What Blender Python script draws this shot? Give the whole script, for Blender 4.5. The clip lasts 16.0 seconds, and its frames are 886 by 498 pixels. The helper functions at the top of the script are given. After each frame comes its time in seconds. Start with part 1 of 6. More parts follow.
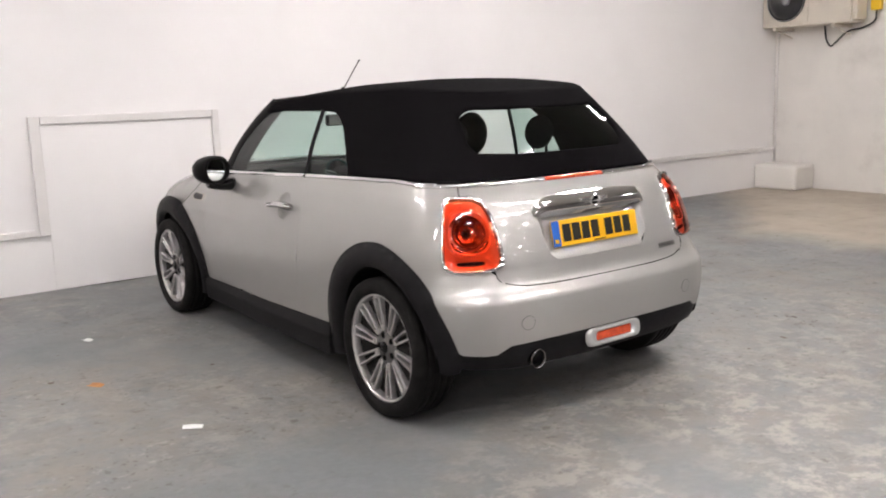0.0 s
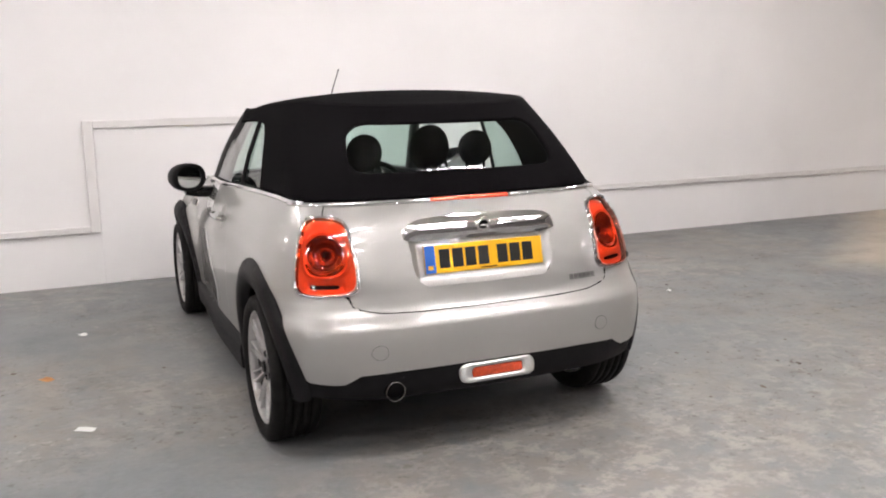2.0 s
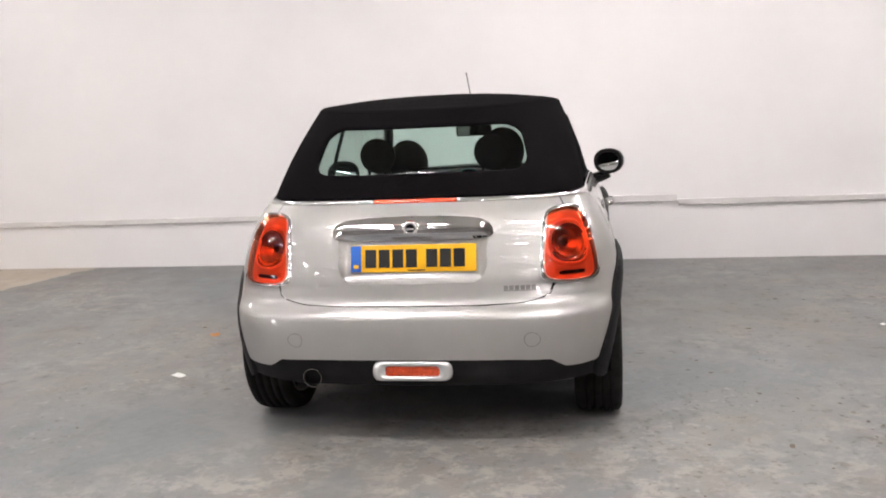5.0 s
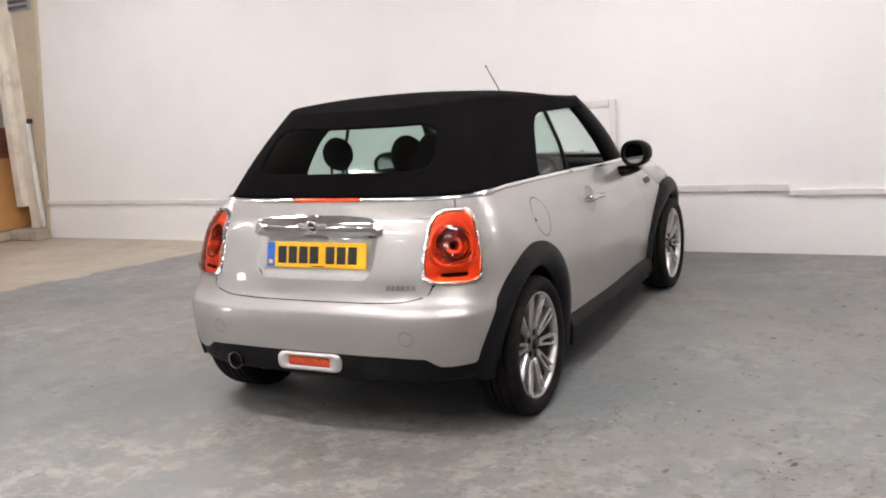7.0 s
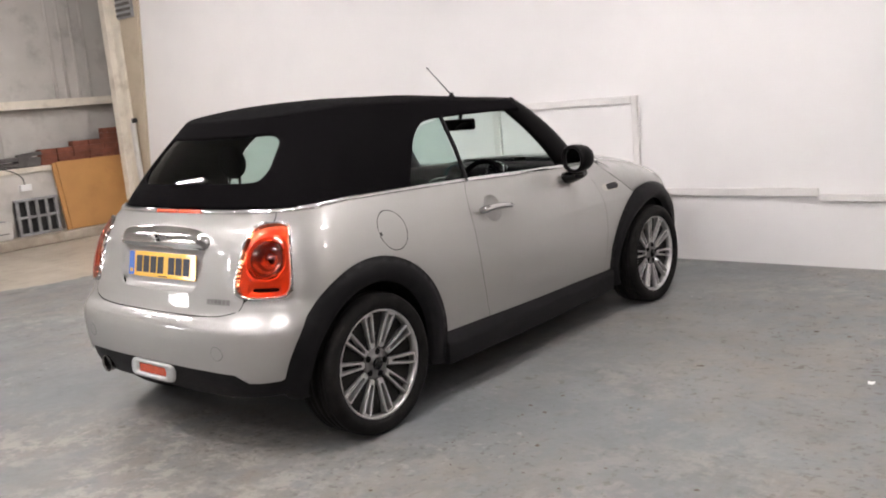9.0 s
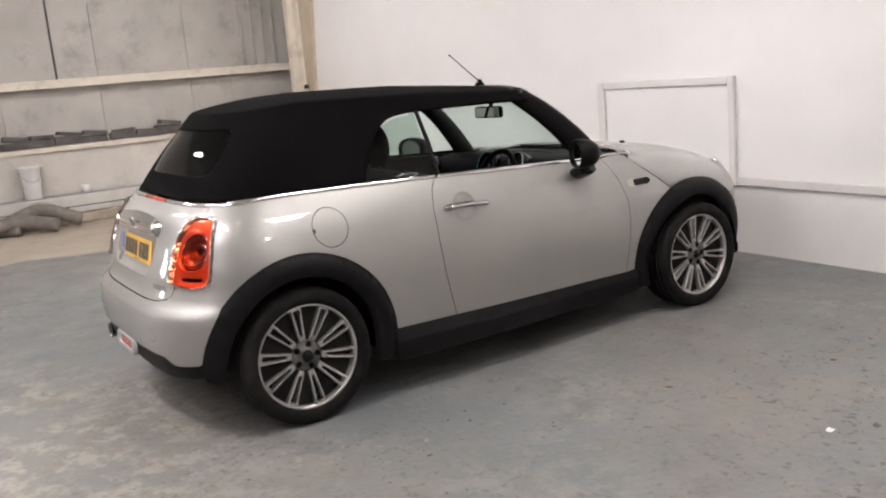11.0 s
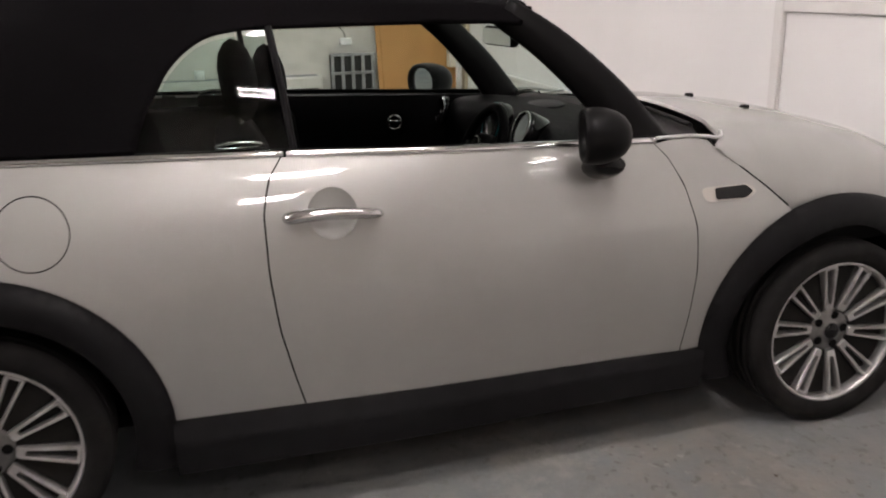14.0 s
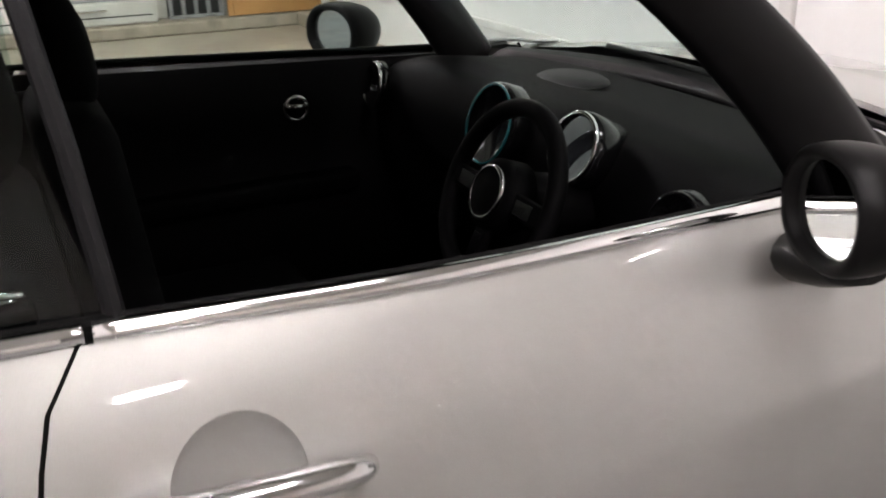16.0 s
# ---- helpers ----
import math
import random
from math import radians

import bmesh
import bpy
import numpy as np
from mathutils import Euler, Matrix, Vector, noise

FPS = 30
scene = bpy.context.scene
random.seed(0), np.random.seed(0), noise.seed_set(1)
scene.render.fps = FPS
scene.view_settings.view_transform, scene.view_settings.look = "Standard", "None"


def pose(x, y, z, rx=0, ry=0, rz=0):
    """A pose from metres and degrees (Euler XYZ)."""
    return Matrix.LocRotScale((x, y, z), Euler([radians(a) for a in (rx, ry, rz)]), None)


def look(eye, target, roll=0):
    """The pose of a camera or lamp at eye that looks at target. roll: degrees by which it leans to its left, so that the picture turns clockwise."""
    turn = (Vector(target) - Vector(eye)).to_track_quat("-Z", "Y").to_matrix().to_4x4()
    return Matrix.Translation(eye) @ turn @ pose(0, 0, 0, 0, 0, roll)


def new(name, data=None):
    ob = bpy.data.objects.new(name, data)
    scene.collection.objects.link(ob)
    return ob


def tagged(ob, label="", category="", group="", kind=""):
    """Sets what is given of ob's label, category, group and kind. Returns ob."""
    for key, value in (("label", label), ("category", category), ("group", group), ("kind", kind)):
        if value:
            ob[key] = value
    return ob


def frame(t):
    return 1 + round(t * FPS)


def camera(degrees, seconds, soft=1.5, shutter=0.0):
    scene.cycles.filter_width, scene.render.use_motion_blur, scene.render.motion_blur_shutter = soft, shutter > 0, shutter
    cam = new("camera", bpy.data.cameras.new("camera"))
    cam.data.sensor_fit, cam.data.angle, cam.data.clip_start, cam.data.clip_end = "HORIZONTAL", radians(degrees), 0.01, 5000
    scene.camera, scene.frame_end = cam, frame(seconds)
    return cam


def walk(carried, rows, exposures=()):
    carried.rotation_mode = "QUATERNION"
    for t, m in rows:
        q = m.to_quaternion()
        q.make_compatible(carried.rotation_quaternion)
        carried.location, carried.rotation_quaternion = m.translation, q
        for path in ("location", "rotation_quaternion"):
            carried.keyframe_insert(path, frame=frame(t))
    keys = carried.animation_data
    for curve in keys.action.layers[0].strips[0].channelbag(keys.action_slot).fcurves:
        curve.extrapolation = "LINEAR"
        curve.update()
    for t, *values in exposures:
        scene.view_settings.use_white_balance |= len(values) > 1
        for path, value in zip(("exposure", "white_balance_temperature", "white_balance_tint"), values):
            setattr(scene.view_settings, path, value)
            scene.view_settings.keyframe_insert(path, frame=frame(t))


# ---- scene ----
cam = camera(52.8, 16.0, 1.9, 0.35)
PATH = [
    (0, (-2.789, -3.135, 1.406), (-1.62, -1.552, 1.046), -1.7),
    (0.5, (-2.485, -3.205, 1.39), (-1.359, -1.593, 1.025), -1.5),
    (1, (-2.212, -3.361, 1.408), (-1.179, -1.692, 1.027), -2.2),
    (1.5, (-1.898, -3.533, 1.437), (-1.003, -1.783, 1.068), -1.4),
    (2, (-1.528, -3.62, 1.421), (-0.752, -1.81, 1.077), -1.3),
    (2.5, (-1.169, -3.802, 1.425), (-0.557, -1.931, 1.073), -0.6),
    (3, (-0.798, -3.933, 1.422), (-0.368, -2.012, 1.069), -1.0),
    (3.2, (-0.627, -3.943, 1.435), (-0.27, -2.009, 1.072), -1.3),
    (5.3, (0.978, -3.965, 1.395), (0.534, -2.04, 1.078), -2.9),
    (5.5, (1.151, -3.928, 1.443), (0.64, -2.027, 1.093), -3.1),
    (6, (1.53, -3.768, 1.421), (0.908, -1.898, 1.079), -3.0),
    (6.5, (1.917, -3.67, 1.454), (1.12, -1.871, 1.094), -4.2),
    (7, (2.275, -3.541, 1.439), (1.345, -1.806, 1.091), -4.1),
    (7.5, (2.556, -3.283, 1.435), (1.541, -1.596, 1.08), -4.3),
    (8, (2.935, -3.088, 1.452), (1.81, -1.469, 1.119), -4.8),
    (8.5, (3.196, -2.858, 1.419), (1.993, -1.295, 1.091), -4.2),
    (9, (3.462, -2.554, 1.406), (2.165, -1.07, 1.067), -5.1),
    (9.2, (3.567, -2.458, 1.411), (2.225, -1.014, 1.07), -5.2),
    (11.3, (4.365, -1.16, 1.485), (2.67, -0.187, 1.061), -4.0),
    (11.5, (4.273, -0.936, 1.459), (2.563, -0.001, 1.008), -3.1),
    (12, (4.192, -0.567, 1.44), (2.436, 0.281, 0.999), -3.5),
    (12.5, (4.029, -0.213, 1.436), (2.231, 0.512, 0.945), -2.1),
    (13, (3.721, 0.085, 1.44), (1.896, 0.716, 0.921), -2.1),
    (13.5, (3.408, 0.346, 1.43), (1.573, 0.913, 0.874), -1.7),
    (14, (3.024, 0.552, 1.416), (1.186, 1.085, 0.837), -1.1),
    (14.5, (2.597, 0.659, 1.406), (0.773, 1.213, 0.802), -1.9),
    (15, (2.208, 0.764, 1.399), (0.401, 1.323, 0.75), -1.1),
    (15.5, (1.817, 0.781, 1.388), (0.076, 1.448, 0.663), -0.0),
    (16, (1.503, 0.776, 1.367), (-0.160, 1.582, 0.597), -1.2),
]
walk(cam, [(t, look(eye, target, roll)) for t, eye, target, roll in PATH], [(0, 1.70, 6720, 11), (9.2, 1.66, 6720, 11), (11.3, 1.61, 6830, 11), (12.5, 1.58, 6900, 12), (13.5, 1.46, 6960, 13), (14.5, 1.42, 6960, 13), (15.0, 1.47, 6920, 13), (15.5, 1.47, 6880, 13), (16, 1.92, 6780, 12)])

# ---- world, lamps, exposure ----
from mathutils.geometry import delaunay_2d_cdt

world = bpy.data.worlds.new("world")
scene.world = world
world.use_nodes = True
world.node_tree.nodes["Background"].inputs[0].default_value = (0.9, 0.95, 1.0, 1)
world.node_tree.nodes["Background"].inputs[1].default_value = 0.02

WALL_Y, EAST_X, SOUTH_Y, CEIL = 3.76, 7.62, -8.5, 3.9


# ---- materials ----
def mat(name, color, rough=0.5, metal=0.0, vary=0.0, scale=8.0, bump=0.0, bscale=60.0, coat=0.0, dirt=None, dscale=2.0, damt=0.5, spec=0.5):
    m = bpy.data.materials.new(name)
    m.use_nodes = True
    nt = m.node_tree
    b = nt.nodes["Principled BSDF"]
    b.inputs["Base Color"].default_value = (*color, 1)
    b.inputs["Roughness"].default_value = rough
    b.inputs["Metallic"].default_value = metal
    b.inputs["Specular IOR Level"].default_value = spec
    b.inputs["Coat Weight"].default_value = coat
    b.inputs["Coat Roughness"].default_value = 0.03
    tc = nt.nodes.new("ShaderNodeTexCoord")
    col = None
    if vary:
        n = nt.nodes.new("ShaderNodeTexNoise")
        n.inputs["Scale"].default_value, n.inputs["Detail"].default_value = scale, 6
        nt.links.new(tc.outputs["Object"], n.inputs["Vector"])
        r = nt.nodes.new("ShaderNodeValToRGB")
        r.color_ramp.elements[0].position, r.color_ramp.elements[1].position = 0.3, 0.7
        r.color_ramp.elements[0].color = (*[c * (1 - vary) for c in color], 1)
        r.color_ramp.elements[1].color = (*[min(1, c * (1 + vary)) for c in color], 1)
        nt.links.new(n.outputs["Fac"], r.inputs["Fac"])
        col = r.outputs["Color"]
    if dirt:
        n = nt.nodes.new("ShaderNodeTexNoise")
        n.inputs["Scale"].default_value, n.inputs["Detail"].default_value, n.inputs["Roughness"].default_value = dscale, 8, 0.65
        nt.links.new(tc.outputs["Object"], n.inputs["Vector"])
        r = nt.nodes.new("ShaderNodeValToRGB")
        r.color_ramp.elements[0].position, r.color_ramp.elements[1].position = 0.52, 0.75
        r.color_ramp.elements[0].color, r.color_ramp.elements[1].color = (0, 0, 0, 1), (damt, damt, damt, 1)
        nt.links.new(n.outputs["Fac"], r.inputs["Fac"])
        mx = nt.nodes.new("ShaderNodeMix")
        mx.data_type = "RGBA"
        nt.links.new(r.outputs["Color"], mx.inputs["Factor"])
        if col:
            nt.links.new(col, mx.inputs["A"])
        else:
            mx.inputs["A"].default_value = (*color, 1)
        mx.inputs["B"].default_value = (*dirt, 1)
        col = mx.outputs["Result"]
    if col:
        nt.links.new(col, b.inputs["Base Color"])
    if bump:
        n = nt.nodes.new("ShaderNodeTexNoise")
        n.inputs["Scale"].default_value, n.inputs["Detail"].default_value = bscale, 4
        nt.links.new(tc.outputs["Object"], n.inputs["Vector"])
        bp = nt.nodes.new("ShaderNodeBump")
        bp.inputs["Strength"].default_value, bp.inputs["Distance"].default_value = bump, 0.01
        nt.links.new(n.outputs["Fac"], bp.inputs["Height"])
        nt.links.new(bp.outputs["Normal"], b.inputs["Normal"])
    return m


def glow(name, color, strength):
    m = bpy.data.materials.new(name)
    m.use_nodes = True
    b = m.node_tree.nodes["Principled BSDF"]
    b.inputs["Base Color"].default_value = (*color, 1)
    b.inputs["Emission Color"].default_value = (*color, 1)
    b.inputs["Emission Strength"].default_value = strength
    return m


def glass(name, color):
    """Thin tinted pane: what is behind shows through, the surface gives the gloss."""
    m = bpy.data.materials.new(name)
    m.use_nodes = True
    nt = m.node_tree
    nt.nodes.remove(nt.nodes["Principled BSDF"])
    t, g, x, f = (nt.nodes.new("ShaderNode" + k) for k in ("BsdfTransparent", "BsdfGlossy", "MixShader", "LayerWeight"))
    p, q = nt.nodes.new("ShaderNodeMath"), nt.nodes.new("ShaderNodeMath")
    p.operation, q.operation = "POWER", "MULTIPLY_ADD"
    p.inputs[1].default_value = 5.0
    q.inputs[1].default_value, q.inputs[2].default_value = 0.9, 0.032
    t.inputs["Color"].default_value = (*color, 1)
    g.inputs["Roughness"].default_value = 0.01
    f.inputs["Blend"].default_value = 0.5
    nt.links.new(f.outputs["Facing"], p.inputs[0])
    nt.links.new(p.outputs[0], q.inputs[0])
    nt.links.new(q.outputs[0], x.inputs[0])
    nt.links.new(t.outputs[0], x.inputs[1])
    nt.links.new(g.outputs[0], x.inputs[2])
    nt.links.new(x.outputs[0], nt.nodes["Material Output"].inputs["Surface"])
    return m


M_WALL = mat("white_wall_paint", (0.84, 0.82, 0.81), 0.6, vary=0.03, scale=1.2, bump=0.12, bscale=14, dirt=(0.74, 0.71, 0.68), dscale=0.6, damt=0.35)
M_TRIM = mat("trim_white_paint", (0.73, 0.705, 0.685), 0.45, vary=0.04, scale=3, bump=0.05)
M_WALL2 = mat("old_white_paint", (0.72, 0.69, 0.65), 0.65, vary=0.06, scale=2.0, bump=0.25, bscale=18, dirt=(0.42, 0.38, 0.34), dscale=1.4, damt=0.5)
M_LOW = mat("grubby_white_blockwork", (0.60, 0.565, 0.52), 0.7, vary=0.10, scale=1.6, bump=0.3, bscale=16, dirt=(0.34, 0.30, 0.26), dscale=1.8, damt=0.6)
M_PANEL = mat("grey_sheet_cladding", (0.48, 0.456, 0.424), 0.6, vary=0.10, scale=2.5, bump=0.08, bscale=12, dirt=(0.24, 0.21, 0.19), dscale=2.6, damt=0.75)
M_BEAM = mat("cream_painted_steel", (0.74, 0.68, 0.58), 0.5, vary=0.08, scale=6, bump=0.1, dirt=(0.33, 0.26, 0.19), dscale=5, damt=0.5)
M_POST = mat("beige_painted_post", (0.52, 0.44, 0.33), 0.55, vary=0.06, scale=5, bump=0.1, dirt=(0.3, 0.24, 0.17), dscale=3, damt=0.4)
# for walls out of view: grey set by the reflections and fill they give
M_DIM = mat("unseen_dark_wall", (0.20, 0.192, 0.184), 0.8, vary=0.15, scale=1.5, dirt=(0.1, 0.09, 0.08), dscale=1.2, damt=0.6)
M_CEIL = mat("ceiling_board", (0.34, 0.33, 0.31), 0.8, vary=0.04, scale=1)
M_KERB = mat("dusty_concrete_kerb", (0.36, 0.31, 0.25), 0.9, vary=0.15, scale=6, bump=0.4, bscale=30, dirt=(0.16, 0.13, 0.10), dscale=4, damt=0.7)


# ---- building helpers ----
def part(name, bm, material, parent=None, label="", smooth=False):
    """Links a bmesh, or a pair of vertices and faces, as one mesh object under its parent."""
    me = bpy.data.meshes.new(name)
    if isinstance(bm, tuple):
        me.from_pydata([tuple(map(float, v)) for v in bm[0]], [], bm[1])
        if len(bm) > 2:
            me.shade_smooth()
            me.normals_split_custom_set_from_vertices(bm[2])
    else:
        bmesh.ops.recalc_face_normals(bm, faces=bm.faces)
        bm.to_mesh(me)
        bm.free()
    me.materials.append(material)
    if smooth:
        me.shade_smooth()
    ob = new(name, me)
    ob.parent = parent
    if label:
        ob["label"] = label
    return ob


def thing(name, label, category, group="", kind=""):
    return tagged(new(name), label, category, group, kind)


def box(bm, lo, hi, bevel=0.0, m=None, seg=2):
    """A box between two corners, with bevelled edges."""
    made = bmesh.ops.create_cube(bm, size=1.0)
    vs = made["verts"]
    for v in vs:
        v.co = Vector([lo[i] + (v.co[i] + 0.5) * (hi[i] - lo[i]) for i in range(3)])
    if bevel:
        es = list({e for v in vs for e in v.link_edges})
        res = bmesh.ops.bevel(bm, geom=es, offset=bevel, segments=seg, profile=0.5, affect="EDGES")
        vs = list({v for f in res["faces"] for v in f.verts} | {v for v in vs if v.is_valid})
    if m is not None:
        bmesh.ops.transform(bm, matrix=m, verts=vs)
    return bm


def boxed(lo, hi, bevel=0.0, m=None):
    return box(bmesh.new(), lo, hi, bevel, m)


def tube(pts, r, n=8, closed=False, flat=1.0):
    """A tube along points; r may be a list. Returns vertices and faces."""
    pts = [Vector(p) for p in pts]
    vs, fs = [], []
    k = len(pts)
    ref = None
    for i, p in enumerate(pts):
        a, b = pts[(i - 1) % k] if closed or i else p, pts[(i + 1) % k] if closed or i < k - 1 else p
        d = (b - a).normalized()
        if ref is None:
            ref = d.cross(Vector((0, 0, 1)) if abs(d.z) < 0.9 else Vector((1, 0, 0))).normalized()
        ref = (ref - d * ref.dot(d)).normalized()
        up = d.cross(ref)
        rr = r[i] if isinstance(r, (list, tuple)) else r
        for j in range(n):
            t = 2 * math.pi * j / n
            vs.append(p + ref * (rr * math.cos(t)) + up * (rr * flat * math.sin(t)))
    for i in range(k if closed else k - 1):
        for j in range(n):
            a, b = i * n, ((i + 1) % k) * n
            fs.append((a + j, a + (j + 1) % n, b + (j + 1) % n, b + j))
    if not closed:
        fs.append(tuple(reversed(range(n))))
        fs.append(tuple(range((k - 1) * n, k * n)))
    return vs, fs


def lathe(profile, m=None, n=48, closed=False):
    """Turns (radius, height) pairs round the z axis, then places them by m."""
    vs, fs = [], []
    k = len(profile)
    for r, h in profile:
        for j in range(n):
            t = 2 * math.pi * j / n
            v = Vector((r * math.cos(t), r * math.sin(t), h))
            vs.append(m @ v if m is not None else v)
    for i in range(k if closed else k - 1):
        for j in range(n):
            a, b = i * n, ((i + 1) % k) * n
            fs.append((a + j, a + (j + 1) % n, b + (j + 1) % n, b + j))
    if not closed:
        fs.append(tuple(reversed(range(n))))
        fs.append(tuple(range((k - 1) * n, k * n)))
    return vs, fs


def curve_pts(ctrl, n=40):
    """A smooth line through control points."""
    c = [Vector(p) for p in ctrl]
    c = [c[0] * 2 - c[1], *c, c[-1] * 2 - c[-2]]
    out, segs = [], len(c) - 3
    for i in range(n + 1):
        u = i / n * segs
        k = min(int(u), segs - 1)
        t = u - k
        p0, p1, p2, p3 = c[k : k + 4]
        out.append(0.5 * ((2 * p1) + (p2 - p0) * t + (2 * p0 - 5 * p1 + 4 * p2 - p3) * t * t + (3 * p1 - p0 - 3 * p2 + p3) * t**3))
    return out


def solid(name, bm, material, label, category, group="", smooth=False):
    """A thing that is one plain mesh."""
    return tagged(part(name, bm, material, None, label, smooth), label, category, group)


def structure(name, bm, material, label, smooth=False):
    return tagged(part(name, bm, material, None, label, smooth), label, name.split("_")[0], kind="structure")


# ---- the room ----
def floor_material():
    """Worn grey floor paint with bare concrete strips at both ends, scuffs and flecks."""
    m = bpy.data.materials.new("worn_grey_floor_paint")
    m.use_nodes = True
    nt = m.node_tree
    N, L = nt.nodes.new, nt.links.new
    b = nt.nodes["Principled BSDF"]
    tc = N("ShaderNodeTexCoord")
    xyz = N("ShaderNodeSeparateXYZ")
    L(tc.outputs["Object"], xyz.inputs[0])

    def noise_(scale, detail=8.0, rough=0.6):
        n = N("ShaderNodeTexNoise")
        n.inputs["Scale"].default_value, n.inputs["Detail"].default_value, n.inputs["Roughness"].default_value = scale, detail, rough
        L(tc.outputs["Object"], n.inputs["Vector"])
        return n.outputs["Fac"]

    def ramp(fac, p0, p1, c0=(0, 0, 0), c1=(1, 1, 1)):
        r = N("ShaderNodeValToRGB")
        r.color_ramp.elements[0].position, r.color_ramp.elements[1].position = p0, p1
        r.color_ramp.elements[0].color, r.color_ramp.elements[1].color = (*c0, 1), (*c1, 1)
        L(fac, r.inputs["Fac"])
        return r.outputs["Color"]

    def mix(fac, a, c):
        x = N("ShaderNodeMix")
        x.data_type = "RGBA"
        L(fac, x.inputs["Factor"])
        for key, v in (("A", a), ("B", c)):
            if isinstance(v, tuple):
                x.inputs[key].default_value = (*v, 1)
            else:
                L(v, x.inputs[key])
        return x.outputs["Result"]

    def maths(op, a, c=None):
        x = N("ShaderNodeMath")
        x.operation = op
        for i, v in enumerate((a, c)):
            if v is None:
                continue
            if isinstance(v, (int, float)):
                x.inputs[i].default_value = v
            else:
                L(v, x.inputs[i])
        return x.outputs[0]

    def around(x, y, near_r, far_r, squash=1.0):
        """1 round a spot on the floor, fading out between two radii."""
        dx, dy = maths("SUBTRACT", xyz.outputs[0], x), maths("MULTIPLY", maths("SUBTRACT", xyz.outputs[1], y), squash)
        d = maths("SQRT", maths("ADD", maths("MULTIPLY", dx, dx), maths("MULTIPLY", dy, dy)))
        return maths("MINIMUM", maths("MAXIMUM", maths("DIVIDE", maths("SUBTRACT", far_r, d), far_r - near_r), 0.0), 1.0)

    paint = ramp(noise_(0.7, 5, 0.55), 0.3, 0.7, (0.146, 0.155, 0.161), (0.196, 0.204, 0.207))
    fine = ramp(noise_(26, 6), 0.3, 0.75, (0.91, 0.91, 0.91), (1.07, 1.065, 1.06))
    mul = N("ShaderNodeMix")
    mul.data_type, mul.blend_type = "RGBA", "MULTIPLY"
    mul.inputs["Factor"].default_value = 1.0
    L(paint, mul.inputs["A"])
    L(fine, mul.inputs["B"])
    col = mul.outputs["Result"]
    # brownish dust lying in broad drifts
    drift = ramp(noise_(0.55, 5, 0.6), 0.42, 0.58)
    col = mix(maths("MULTIPLY", drift, maths("MULTIPLY", ramp(noise_(5, 8, 0.7), 0.34, 0.60), 0.75)), col, (0.225, 0.198, 0.172))
    trod = maths("MULTIPLY", around(2.4, 2.5, 0.5, 1.9), ramp(noise_(3.5, 7, 0.68), 0.42, 0.62))
    col = mix(maths("MULTIPLY", trod, 0.6), col, (0.215, 0.184, 0.156))
    # paint worn through to pale concrete, thickest behind the car
    big = maths("MINIMUM", maths("ADD", maths("MULTIPLY", ramp(noise_(0.75, 4), 0.46, 0.60), 0.55), maths("MULTIPLY", around(0.2, -1.7, 0.6, 2.6, 1.6), ramp(noise_(1.1, 4), 0.36, 0.50))), 1.0)
    worn = ramp(noise_(7.0, 10, 0.74), 0.485, 0.58)
    col = mix(maths("MULTIPLY", big, maths("MULTIPLY", worn, 0.85)), col, (0.345, 0.316, 0.286))
    fleck = maths("MULTIPLY", ramp(noise_(19, 5, 0.6), 0.59, 0.64), ramp(noise_(1.2, 4), 0.48, 0.60))
    col = mix(maths("MULTIPLY", fleck, 0.45), col, (0.40, 0.375, 0.35))
    # dark scuffs, brown chips gathered beside the car
    scuff = ramp(noise_(1.5, 9, 0.72), 0.54, 0.72)
    col = mix(maths("MULTIPLY", scuff, 0.42), col, (0.105, 0.098, 0.094))
    where = maths("MINIMUM", maths("ADD", maths("MAXIMUM", around(2.3, 1.9, 0.4, 1.5), around(3.1, 0.7, 0.3, 1.3)), maths("MULTIPLY", ramp(noise_(0.9, 5), 0.49, 0.60), 0.65)), 1.0)
    chips = maths("MULTIPLY", maths("MAXIMUM", ramp(noise_(19, 7, 0.64), 0.592, 0.630), ramp(noise_(12, 6, 0.62), 0.612, 0.655)), where)
    col = mix(maths("MULTIPLY", chips, 0.80), col, (0.088, 0.068, 0.054))
    specks = maths("MULTIPLY", ramp(noise_(27, 4, 0.55), 0.60, 0.64), ramp(noise_(1.3, 5), 0.46, 0.58))
    col = mix(maths("MULTIPLY", specks, 0.6), col, (0.085, 0.074, 0.065))
    # bare concrete to the west and the east, with ragged edges
    wob = maths("MULTIPLY", maths("SUBTRACT", noise_(2.2, 6), 0.5), 0.5)
    xw = maths("ADD", maths("SUBTRACT", xyz.outputs[0], maths("MULTIPLY", xyz.outputs[1], 0.28)), wob)
    west = maths("LESS_THAN", xw, -5.05)
    xe = maths("ADD", maths("ADD", xyz.outputs[0], maths("MULTIPLY", maths("MAXIMUM", maths("SUBTRACT", xyz.outputs[1], 1.7), 0.0), -1.25)), wob)
    east = ramp(maths("SUBTRACT", xe, 3.9), 0.05, 0.75)
    bare = mix(ramp(noise_(1.4), 0.3, 0.7), (0.37, 0.32, 0.255), (0.47, 0.41, 0.335))
    bare = mix(maths("MULTIPLY", ramp(noise_(6, 8), 0.55, 0.75), 0.5), bare, (0.25, 0.21, 0.17))
    col = mix(maths("MAXIMUM", west, east), col, bare)
    L(col, b.inputs["Base Color"])
    L(ramp(noise_(3, 6), 0.3, 0.7, (0.42,) * 3, (0.62,) * 3), b.inputs["Roughness"])
    bp = N("ShaderNodeBump")
